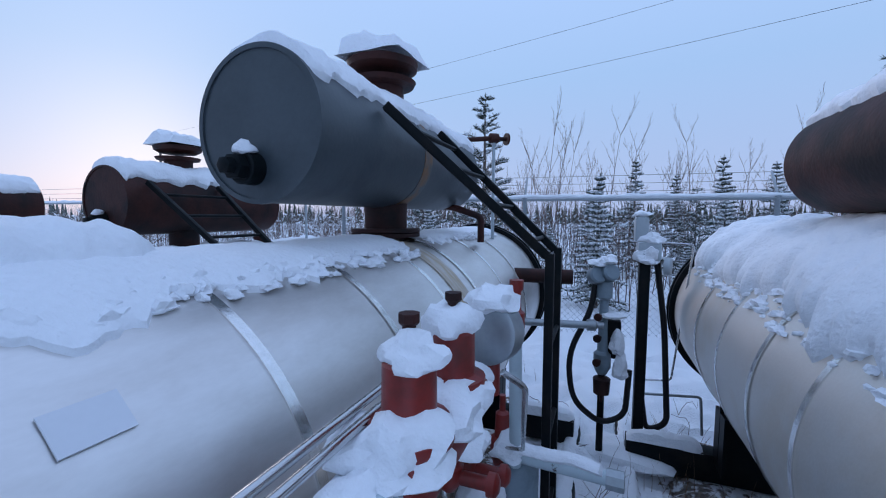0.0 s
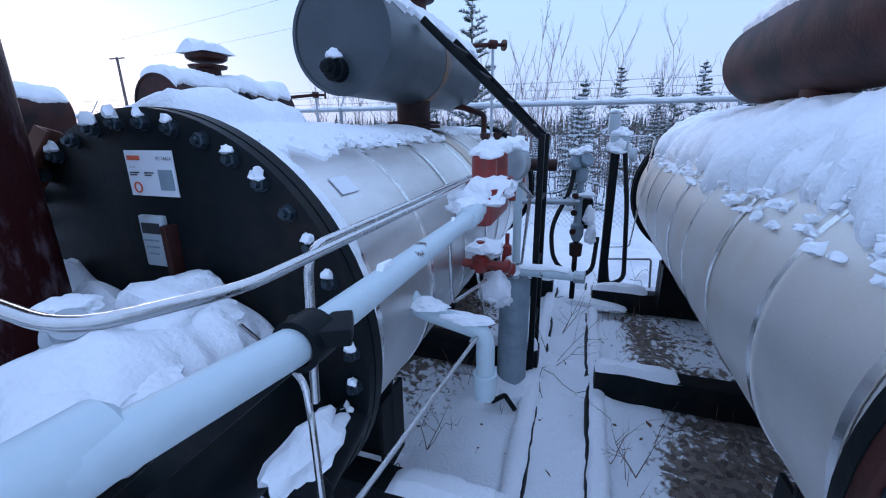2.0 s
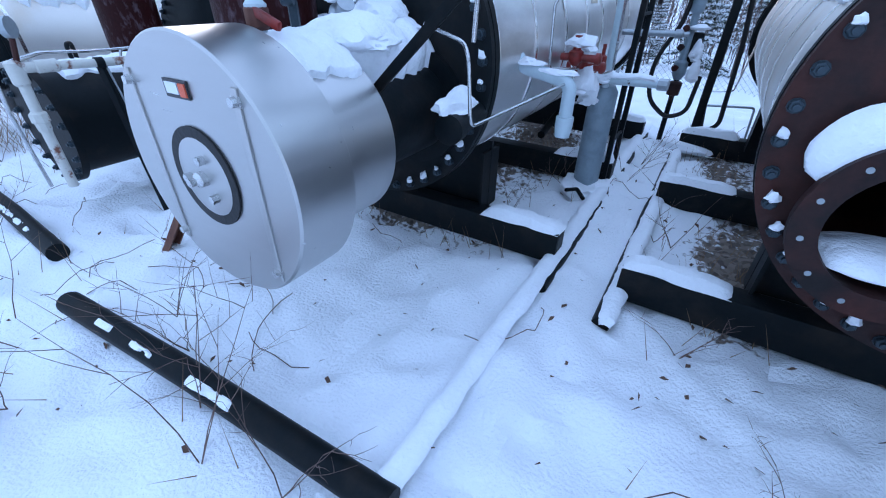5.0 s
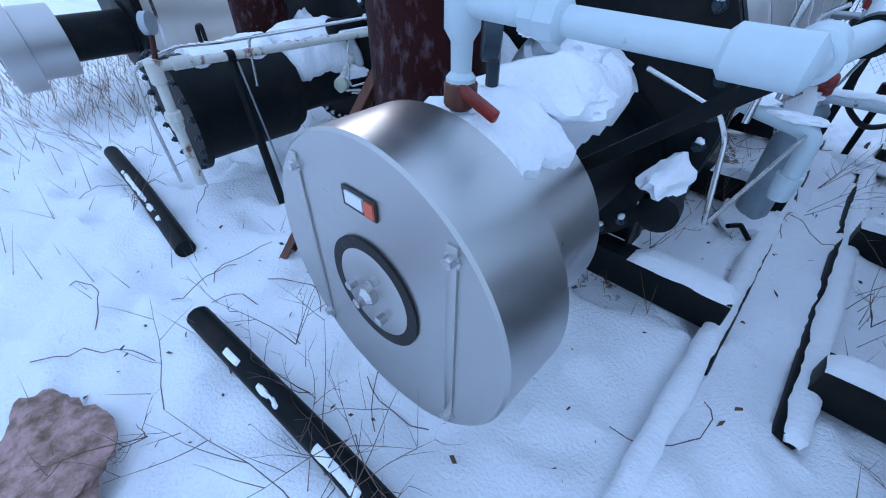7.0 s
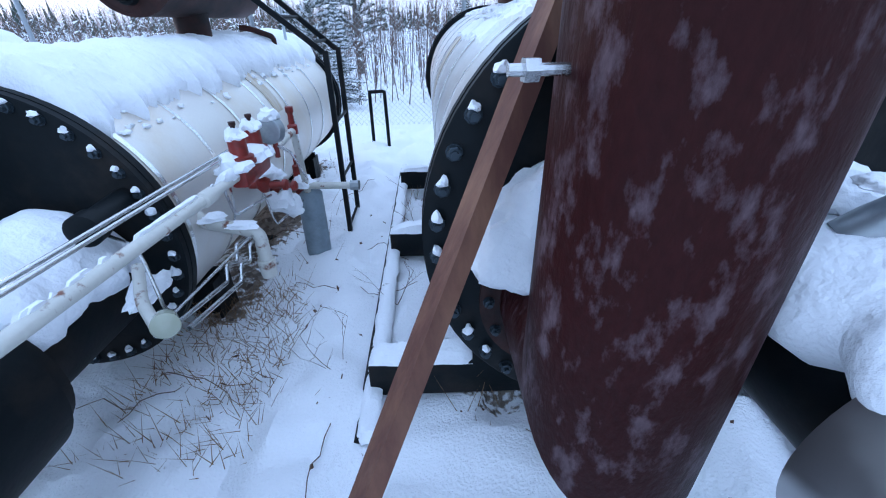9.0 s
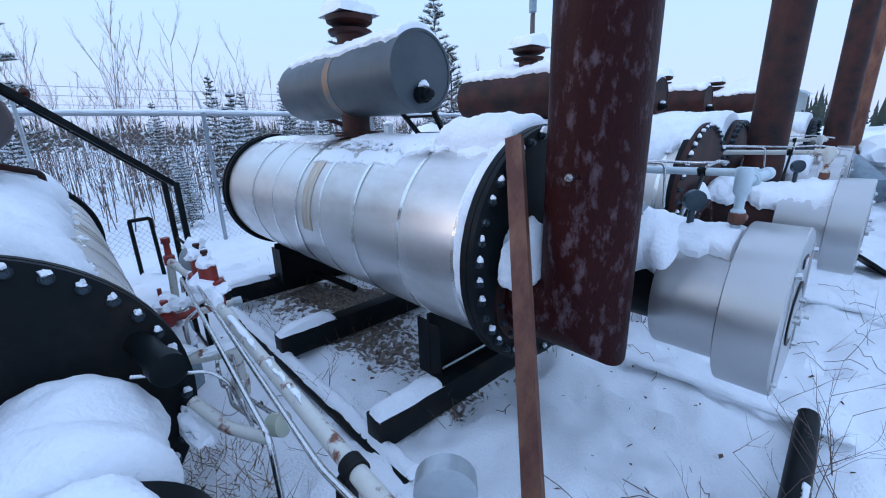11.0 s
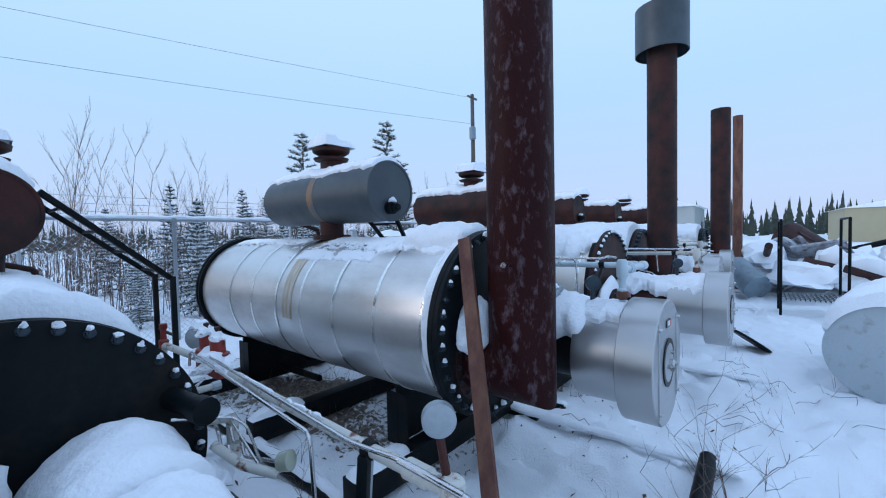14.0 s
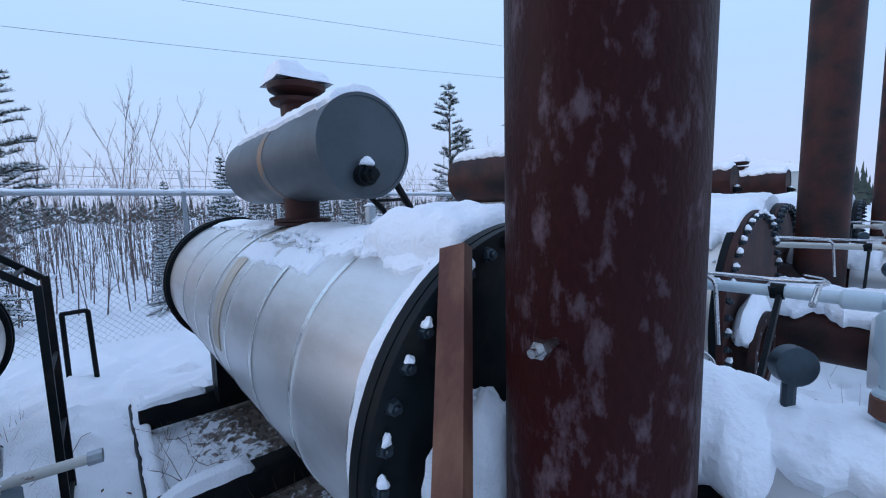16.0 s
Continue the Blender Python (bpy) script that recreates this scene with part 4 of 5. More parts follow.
bm = turned(bmesh.new(), (0.705, -1.335, 1.386), (-0.7, -0.7, 0.0), [(-0.016, 0.040), (-0.016, 0.046), (0.014, 0.046), (0.016, 0.040)], 28)
part("pressure_gauge", bm, GALV, heater_c, "round steel pressure gauge")
part("gauge_stem", tube(bmesh.new(), (0.703, -1.36, 1.24), (0.705, -1.335, 1.35), 0.012, 8), RUST_DARK, heater_c)
part("drain_line", pipe(bmesh.new(), [(0.56, -0.22, 1.02), (0.62, -0.34, 0.95), (0.72, -0.44, 0.90)], 0.02, 0.03, 12), PIPE_OLD, heater_c)
bm = turned(bmesh.new(), (0.75, -0.44, 0.942), (0.5, -0.8, 0.2), [(-0.02, 0.038), (0.03, 0.042), (0.035, 0.036)], 24)
part("sight_gauge", bm, GLASS, heater_c, "round sight gauge with a cloudy face")
for k in (0.0, 0.06):
    part("impulse_line", pipe(bmesh.new(), [(0.74 + k, -0.42, 0.90), (0.72 + k, 0.0, 0.80), (0.72 + k, 0.03, 0.87), (0.72 + k, 0.12, 0.83), (0.72 + k, 0.15, 0.90), (0.74 + k, 0.24, 0.90)], 0.009, 0.02, 8), TUBING, heater_c)

# rusty steel bar leaning on heater a
foot, head = Vector((-2.04, -0.615, 0.0)), Vector((-1.335, 0.022, 1.535))
axis = (head - foot).normalized()
face = Vector((-0.95, -0.3, 0.0))
face = (face - axis * face.dot(axis)).normalized()
side = axis.cross(face)
turn = Matrix((side, face, axis)).transposed().to_4x4()
bm = bmesh.new()
outline = ((-0.036, -0.034), (-0.036, 0.004), (0.036, 0.004), (0.036, -0.034), (0.029, -0.034), (0.029, -0.003), (-0.029, -0.003), (-0.029, -0.034))
ends = [[bm.verts.new(e + side * u + face * v) for u, v in outline] for e in (foot - axis * 0.03, head + axis * 0.03)]
join_rings(bm, *ends)
bm.faces.new(ends[0][::-1])
bm.faces.new(ends[1])
bmesh.ops.recalc_face_normals(bm, faces=bm.faces)
whole("steel_channel", bm, RUST_ORANGE, "rusty steel channel leaning on the heater end", "steel bar", smooth=False)


# ---- instruments between heaters a and b ----
post = thing("instrument_post", "black steel post carrying a grey transmitter box", "instrument", (0.44, 3.10, 0))
part("post", box(bmesh.new(), (0, 0, 0.66), (0.07, 0.07, 1.40), None, 0.006), BLACK, post)
part("transmitter", box(bmesh.new(), (0.02, -0.02, 1.43), (0.15, 0.12, 0.13), None, 0.02), PALE, post, "grey instrument housing")
part("junction_box", box(bmesh.new(), (-0.03, 0.0, 1.58), (0.09, 0.09, 0.17), None, 0.02), PALE, post, "pale junction box")
part("dial", turned(bmesh.new(), (0.12, -0.03, 1.33), (1, -0.3, 0), [(0, 0.06), (0.04, 0.06), (0.045, 0.05)], 24), PALE, post)
part("conduit", pipe(bmesh.new(), [(0.08, 0.0, 1.35), (0.14, -0.02, 0.9), (0.18, -0.05, 0.22), (0.05, -0.02, 0.14), (0.0, 0.0, 0.5)], 0.020, 0.1, 10), RUBBER, post, "black rubber hose loop")
part("tubing", pipe(bmesh.new(), [(-0.10, 0, 1.5), (0.30, 0, 1.48), (0.20, 0.0, 0.52), (0.0, 0.0, 0.50)], 0.007, 0.03, 8), TUBING, post)
part("tubing", pipe(bmesh.new(), [(0.04, 0.1, 0.36), (0.42, 0.12, 0.38), (0.44, 0.12, 0.1)], 0.010, 0.03, 8), GALV, post)
ctl = thing("control_valve", "grey gas control assembly on a pipe stand with a black hose", "valve", (0.17, 2.80, 0))
part("stand", tube(bmesh.new(), (0, 0, -0.02), (0, 0, 1.0), 0.022, 12), BLACK, ctl)
bm = turned(bmesh.new(), (0, 0, 0.62), (0, 0, 1), [(0, 0.03), (0.05, 0.055), (0.14, 0.055), (0.16, 0.035), (0.3, 0.03), (0.5, 0.028), (0.52, 0.05), (0.62, 0.05), (0.63, 0.03)], 18)
part("body", bm, GREY, ctl)
part("bowl", turned(bmesh.new(), (0.0, -0.03, 0.44), (0, 0, 1), [(0, 0.01), (0.05, 0.012), (0.06, 0.05), (0.16, 0.055), (0.17, 0.04)], 18), RUST_DARK, ctl, "rusty filter bowl")
part("actuator", box(bmesh.new(), (0.06, 0.03, 0.86), (0.10, 0.09, 0.26), None, 0.02), BLACK, ctl, "black actuator case")
for dx, dz in ((-0.06, 1.28), (0.02, 1.30)):
    part("head", turned(bmesh.new(), (dx, -0.02, dz), (0.4, -0.8, 0.3), [(-0.05, 0.03), (-0.02, 0.055), (0.04, 0.055), (0.05, 0.045)], 20), GREY, ctl, "grey transmitter head")
part("hose", pipe(bmesh.new(), [(-0.06, 0, 1.22), (-0.08, -0.02, 1.05), (-0.22, -0.08, 0.75), (-0.18, -0.1, 0.45), (0.0, -0.05, 0.30), (0.15, -0.02, 0.36), (0.17, 0.02, 0.66)], 0.019, 0.15, 10), RUBBER, ctl, "drooping black hose")
for z in (0.72, 0.88, 1.02):
    part("knob", turned(bmesh.new(), (-0.02, -0.05, z), (-0.5, -1, 0), [(0, 0.012), (0.03, 0.014), (0.035, 0.026), (0.05, 0.026)], 10), RUST_DARK, ctl)
bm = pipe(bmesh.new(), [(-0.42, 2.62, 0.98), (0.02, 2.70, 0.98)], 0.024, 0, 12)
turned(bm, (0.0, 2.70, 0.98), (1, 0.2, 0), [(0, 0.036), (0.05, 0.036), (0.06, 0.02), (0.1, 0.02)], 10)
bm.transform(Matrix.Translation((0.95, -0.05, 0)))
part("side_outlet", bm, GALV, heater_a, "grey outlet pipe with a cock")
bm = bmesh.new()
turned(bm, (0.45, 2.75, 1.26), (1, 0.1, 0), [(0, 0.05), (0.30, 0.05), (0.30, 0.085), (0.33, 0.085), (0.33, 0.05), (0.40, 0.05)], 20)
part("flanged_outlet", bm, RUST_DARK, heater_a, "rusty flanged outlet")
for hx in (heater_a, heater_c):
    bm = pipe(bmesh.new(), [(0.0, 3.5, 0.30), (0.0, 3.0, 0.16), (0.10, 2.2, 0.12)], 0.035, 0.1, 12)
    part("bottom_pipe", bm, BLACK, hx)

frame_post = thing("pipe_frame", "low black bent-pipe frame standing in the snow", "pipe frame", (-2.0, 4.6, 0))
part("bend", pipe(bmesh.new(), [(-0.14, 0.05, 0.70), (0.06, 0.0, 0.715), (0.075, 0.0, -0.05)], 0.022, 0.03, 10), BLACK, frame_post)
part("leg", tube(bmesh.new(), (-0.13, 0.05, 0.70), (-0.13, 0.05, -0.05), 0.022, 10), BLACK, frame_post)

# ---- loose pipes on the ground ----
for i, (p0, p1) in enumerate((((-1.90, -1.125, 0.05), (-0.13, -1.10, 0.045)), ((-4.05, -0.825, 0.045), (-2.45, -0.955, 0.04)))):
    bm = pipe(bmesh.new(), [p0, tuple((Vector(p0) + Vector(p1)) / 2 + Vector((0, 0.01, 0.004))), p1], 0.052 if i < 2 else 0.03, 0, 16)
    whole("steel_pipe", bm, BLACK, "black steel pipe lying half buried in snow", "pipe", "loose pipes")


# ---- snow lying on things ----
def snow_shell(key, a, b, thick, width, lean=0.0, seed=0.0, dome=0.03, step=0.016):
    bm = snow_on_pipe(bmesh.new(), (0, a, CZ), (0, b, CZ), R_SHELL + 0.004, thick, width, seed, step, 0.30, lean, dome)
    bm.transform(frame_of(key))
    whole("snow_cap", bm, SNOW, "crumbling snow lying along the heater's top", "snow", kind="stuff")


snow_shell("a", 0.0, 0.95, 0.022, 0.50, -0.02, 1.0, 0.0)
snow_shell("a", 0.03, 0.60, 0.105, 0.30, -0.16, 6.0, 0.015)
snow_shell("a", 0.75, 1.60, 0.020, 0.40, 0.04, 8.0, 0.0)
snow_shell("a", 1.95, 3.3, 0.018, 0.36, 0.0, 2.0, 0.0)
snow_shell("a", 0.75, 1.75, 0.007, 0.14, -0.66, 9.0, 0.0)
snow_shell("b", -0.02, 3.42, 0.085, 0.78, -0.10, 3.0, 0.05)
snow_shell("b", 0.6, 2.2, 0.05, 0.62, -0.22, 13.0, 0.03)
snow_shell("c", 0.02, 3.42, 0.09, 0.70, 0.0, 4.0, 0.06)
for i, key in enumerate("defg"):
    snow_shell(key, 0.02, 3.42, 0.12, 0.95, 0, 5.0 + i, 0.06, 0.05)


def lay(name, bm, key, label, group=""):
    """Snow made in a heater's own coordinates, laid in the yard."""
    bm.transform(frame_of(key))
    whole(name, bm, SNOW, label, "snow", group, "stuff")


for i, key in enumerate(HEATERS):
    deep = key != "a"
    rise, y_drum = DRUM_RISE.get(key, 0), DRUM_Y.get(key, 0.95)
    lay("drum_snow", snow_on_pipe(bmesh.new(), (0, y_drum, 1.945 + rise), (0, 2.58, 1.945 + rise), 0.243, 0.075 if deep else 0.05, 0.85, i * 2.3, 0.022, 0.25, 0.1), key, "snow lying along the expansion drum")
    lay("hatch_snow", snow_pillow(bmesh.new(), -0.17, 0.17, 1.58, 1.90, 2.405 + rise, 0.14, i), key, "snow pad on the vent hatch")
    lay("plug_snow", snow_lump(bmesh.new(), (-0.02, y_drum - 0.04, 1.86 + rise), (0.035, 0.035, 0.03), i), key, "snow cap on the drum plug")
    for yy in (0.42, 1.66, 3.0) if key != "c" else ():
        for s in (-1, 1):
            lay("beam_snow", snow_pillow(bmesh.new(), min(s * 0.42, s * 0.875), max(s * 0.42, s * 0.875), yy - 0.064, yy + 0.064, 0.185, 0.06, i + yy), key, "snow strip along a skid beam", "snow on skid beams")
    for s in (-1, 1):
        lay("runner_snow", snow_on_pipe(bmesh.new(), (s * 0.86, -1.4 * (s > 0) + 0.1, -0.005), (s * 0.86, 3.6, -0.005), 0.045, 0.03, 0.95, i, 0.03, 0.25), key, "snow ridge along a skid runner", "snow on skid runners")
for key in "abc":
    bolt_snow(key, 0.75)


def snow_along(name, key, p0, p1, r, thick, width, seed=0.0, lean=0.0, label="snow lying along a pipe"):
    lay(name, snow_on_pipe(bmesh.new(), p0, p1, r, thick, width, seed, 0.015, 0.3, lean), key, label)


snow_along("tube_snow", "a", (0.262, -0.02, 0.845), (0.262, -0.62, 0.845), 0.185, 0.20, 0.85, 3, 0.25, "deep snow over the fire tube")
snow_along("housing_snow", "a", (0.262, -0.54, 0.845), (0.262, -0.80, 0.845), 0.277, 0.05, 0.7, 5, 0.0, "snow on the burner housing")
snow_along("elbow_snow", "a", (-0.21, -0.03, 0.82), (-0.225, -0.22, 0.82), 0.19, 0.24, 0.75, 7, -0.55, "snow wedged over the stack elbow")
snow_along("ledge_snow", "a", (0, 0.03, CZ), (0, 0.125, CZ), 0.556, 0.045, 1.45, 15, 0.0, "snow caught behind the flange rim")
snow_along("nozzle_snow", "b", (-0.255, -0.02, 0.80), (-0.255, -0.145, 0.80), 0.200, 0.29, 1.15, 8, 0.0, "snow over the open nozzle")
snow_along("tube_snow", "b", (0.27, -0.02, 0.845), (0.27, -0.95, 0.845), 0.21, 0.12, 1.1, 9, 0.0, "deep snow over the fire tube")
snow_along("tube_snow", "c", (0.23, -0.02, 0.845), (0.23, -0.60, 0.845), 0.195, 0.19, 1.2, 10, 0.0, "deep snow over the fire tube")
snow_along("housing_snow", "c", (0.23, -0.62, 0.845), (0.23, -1.12, 0.845), 0.30, 0.05, 0.65, 11, 0.0, "snow on the arrestor housing")
snow_along("tube_snow", "d", (0.27, -0.05, 0.845), (0.27, -0.75, 0.845), 0.25, 0.12, 1.1, 12, 0.0, "deep snow over the fire tube")
for i, (key, train) in enumerate((("a", TRAIN_A), ("c", TRAIN_C))):
    x, yr, zr, pot = train[0], train[1], train[2], train[5]
    spots = [((x, yr, zr + 0.10), (0.042, 0.042, 0.034)), ((x + 0.005, yr + 0.16, zr + 0.10), (0.044, 0.044, 0.045)), ((x - 0.02, yr - 0.02, zr - 0.02), (0.075, 0.07, 0.055)), ((x + 0.005, yr + 0.12, zr - 0.015), (0.075, 0.10, 0.05)),
             ((x - 0.02, yr - 0.12, zr - 0.04), (0.035, 0.07, 0.03)), ((x - 0.08, yr + 0.02, zr - 0.06), (0.05, 0.04, 0.035)), ((x, yr + 0.24, zr - 0.03), (0.05, 0.06, 0.04)), ((x + 0.03, yr + 0.34, zr + 0.11), (0.05, 0.05, 0.045)),
             ((x - 0.12, pot - 0.48, 1.03), (0.07, 0.06, 0.05)), ((x - 0.12, pot - 0.36, 0.97), (0.06, 0.08, 0.05)), ((x - 0.08, pot - 0.40, 0.80), (0.07, 0.07, 0.10)), ((x - 0.06, pot - 0.30, 0.72), (0.06, 0.06, 0.10)), ((x - 0.05, pot - 0.05, 0.80), (0.07, 0.07, 0.06)),
             ((0.60, yr - 0.05, 0.995), (0.07, 0.045, 0.022)), ((x - 0.05, yr - 0.06, 0.965), (0.09, 0.04, 0.02)), ((x - 0.02, pot - 0.02, 0.02), (0.18, 0.20, 0.08)), ((0.56, -0.22, 0.915), (0.05, 0.12, 0.05))]
    for k, (c, size) in enumerate(spots):
        lay("snow_clump", snow_lump(bmesh.new(), c, size, k * 3.3 + i, 3, 0.5), key, "clump of snow caught on the fuel piping", "snow on piping")
for k, (c, size) in enumerate((((0.17, -0.34, 1.235), (0.05, 0.05, 0.025)), ((0.20, -0.16, 1.16), (0.13, 0.12, 0.07)), ((0.30, -0.42, 1.12), (0.13, 0.12, 0.05)))):
    lay("snow_clump", snow_lump(bmesh.new(), c, size, 31 + k, 4, 0.4), "a", "heap of snow on the pilot valve", "snow on piping")
lay("elbow_drift", snow_lump(bmesh.new(), (-0.34, -0.11, 1.0), (0.15, 0.085, 0.235), 44.0, 4, 0.25), "a", "tall wedge of snow between the end plate and stack")
lay("elbow_drift", snow_lump(bmesh.new(), (-0.13, -0.12, 1.02), (0.13, 0.085, 0.19), 47.0, 4, 0.25), "c", "wedge of snow between the end plate and stack")
lay("nozzle_drift", snow_lump(bmesh.new(), (-0.255, -0.03, 0.672), (0.165, 0.125, 0.055), 20.0, 4, 0.18), "b", "drift of snow inside the open nozzle")
for k, (c, size) in enumerate((((0.46, 3.08, 1.50), (0.08, 0.07, 0.05)), ((0.45, 3.04, 1.38), (0.07, 0.05, 0.09)), ((0.41, 3.10, 1.68), (0.05, 0.05, 0.03)), ((0.12, 2.78, 1.36), (0.05, 0.05, 0.04)), ((0.19, 2.78, 1.38), (0.05, 0.05, 0.04)),
                               ((0.22, 2.78, 1.02), (0.08, 0.06, 0.03)), ((0.26, 2.76, 0.82), (0.05, 0.05, 0.10)), ((0.28, 2.76, 0.66), (0.05, 0.05, 0.10)), ((0.3, 2.9, 0.02), (0.3, 0.2, 0.08)))):
    whole("snow_clump", snow_lump(bmesh.new(), c, size, k * 2.1, 3, 0.5), SNOW, "clump of snow caught on the fittings", "snow", "snow on fittings", "stuff")
snow_along("pipe_snow", "a", (0.788, -0.30, 1.334), (0.782, 0.10, 1.328), 0.0235, 0.005, 0.45, 1)
snow_along("pipe_snow", "a", (0.73, 1.39, 0.79), (1.05, 1.34, 0.80), 0.025, 0.025, 1.0, 4)
snow_along("pipe_snow", "c", (0.714, -1.0, 1.205), (0.76, 0.1, 1.195), 0.0235, 0.006, 0.5, 5)


def crumbs(key, a, b, width, lean, count, seed, big=1.0):
    """Loose crumbs of snow along both edges of a snow cap."""
    r_ = random.Random(seed)
    bm = bmesh.new()
    for i in range(count):
        y = r_.uniform(a, b)
        th = lean + r_.choice((-1, 1)) * width * r_.uniform(0.72, 1.18)
        k = r_.uniform(0.006, 0.020) * big
        rr = R_SHELL + 0.004
        snow_lump(bm, (rr * math.sin(th), y, CZ + rr * math.cos(th)), (k * r_.uniform(0.8, 1.6), k * r_.uniform(0.8, 1.6), k), i * 1.3, 2 if k > 0.011 else 1, 0.7)
    bm.transform(frame_of(key))
    whole("snow_crumbs", bm, SNOW, "crumbs of snow at the edge of the snow cap", "snow", kind="stuff")


crumbs("a", 0.05, 1.6, 0.44, 0.0, 330, 1)
crumbs("a", 1.9, 3.2, 0.36, 0.0, 120, 2)
crumbs("a", 1.0, 2.0, 0.12, -0.62, 60, 3, 0.6)
crumbs("b", 0.0, 3.3, 0.80, -0.12, 420, 4, 1.2)
crumbs("c", 0.05, 3.2, 0.70, 0.0, 200, 5)
for k, (p0, p1) in enumerate((((-1.6, -1.118, 0.05), (-1.2, -1.112, 0.05)), ((-1.0, -1.110, 0.047), (-0.75, -1.107, 0.045)), ((-3.6, -0.862, 0.045), (-2.7, -0.935, 0.04)))):
    whole("pipe_snow", snow_on_pipe(bmesh.new(), p0, p1, 0.052, 0.006, 0.38, k * 3.0, 0.015, 0.3, 0.5), SNOW, "snow lying along a pipe", "snow", kind="stuff")


# ---- chain-link fence ----
def fence_y(x):
    return 6.0


FX0, FX1, FZ = -22.13, 26.67, 1.905
fence = thing("chain_link_fence", "galvanised chain-link fence with a snowy top rail and barbed wire", "fence", (0, 0, 0))
x = FX0
while x <= FX1:
    bm = turned(bmesh.new(), (x, fence_y(x), -0.1), (0, 0, 1), [(0, 0.03), (FZ + 0.1, 0.03), (FZ + 0.12, 0.045), (FZ + 0.15, 0.02)], 12)
    bar(bm, (x, fence_y(x), FZ + 0.02), (x, fence_y(x) + 0.22, FZ + 0.34), 0.03, 0.012)
    part("post", bm, GALV, fence)
    x += 3.05
part("top_rail", tube(bmesh.new(), (FX0, fence_y(FX0), FZ), (FX1, fence_y(FX1), FZ), 0.024, 10), GALV, fence)
for k in (0.33, 0.66, 1.0):
    bm = tube(bmesh.new(), (FX0, fence_y(FX0) + 0.22 * k, FZ + 0.34 * k), (FX1, fence_y(FX1) + 0.22 * k, FZ + 0.34 * k), 0.004, 4)
    part("barbed_wire", bm, GALV, fence)
verts, faces = [], []


def wire(p0, p1, r):
    d = (Vector(p1) - Vector(p0)).normalized()
    u, v = side_axes(d)
    k = len(verts)
    for p in (p0, p1):
        for j in range(3):
            a = 2.094 * j
            verts.append(tuple(Vector(p) + u * (r * math.cos(a)) + v * (r * math.sin(a))))
    for j in range(3):
        faces.append((k + j, k + (j + 1) % 3, k + 3 + (j + 1) % 3, k + 3 + j))


x = FX0 - FZ
while x < FX1:
    for s in (1, -1):
        a, b = (x, x + FZ) if s > 0 else (x + FZ, x)
        if min(a, b) > FX0 and max(a, b) < FX1:
            wire((a, fence_y(a), 0.0), (b, fence_y(b), FZ), 0.0022)
    x += 0.085
me = bpy.data.meshes.new("mesh")
me.from_pydata(verts, [], faces)
me.materials.append(GALV)
mesh_ob = new("chain_link", me)
mesh_ob.parent = fence
snow_ob = whole("rail_snow", snow_on_pipe(bmesh.new(), (FX0, fence_y(FX0), FZ), (FX1, fence_y(FX1), FZ), 0.024, 0.045, 1.0, 2, 0.08, 0.3), SNOW, "snow lying along the fence rail", "snow", kind="stuff")


# ---- trees and brush ----
def spike(vs, fs, p, d, length, r):
    u, v = side_axes(d)
    k = len(vs)
    for a in (0, 2.094, 4.189):
        vs.append(tuple(p + u * (r * math.cos(a)) + v * (r * math.sin(a))))
    vs.append(tuple(p + d * length))
    fs += [(k, k + 1, k + 3), (k + 1, k + 2, k + 3), (k + 2, k, k + 3)]


def stem(vs, fs, p, q, r0, r1):
    u, v = side_axes(q - p)
    k = len(vs)
    for c, r in ((p, r0), (q, r1)):
        for a in (0, 2.094, 4.189):
            vs.append(tuple(c + u * (r * math.cos(a)) + v * (r * math.sin(a))))
    for j in range(3):
        fs.append((k + j, k + (j + 1) % 3, k + 3 + (j + 1) % 3, k + 3 + j))


def pydata(name, vs, fs, mat, parent=None):
    me = bpy.data.meshes.new("mesh")
    me.from_pydata(vs, [], fs)
    me.materials.append(mat)
    ob = new(name, me)
    ob.parent = parent
    return ob


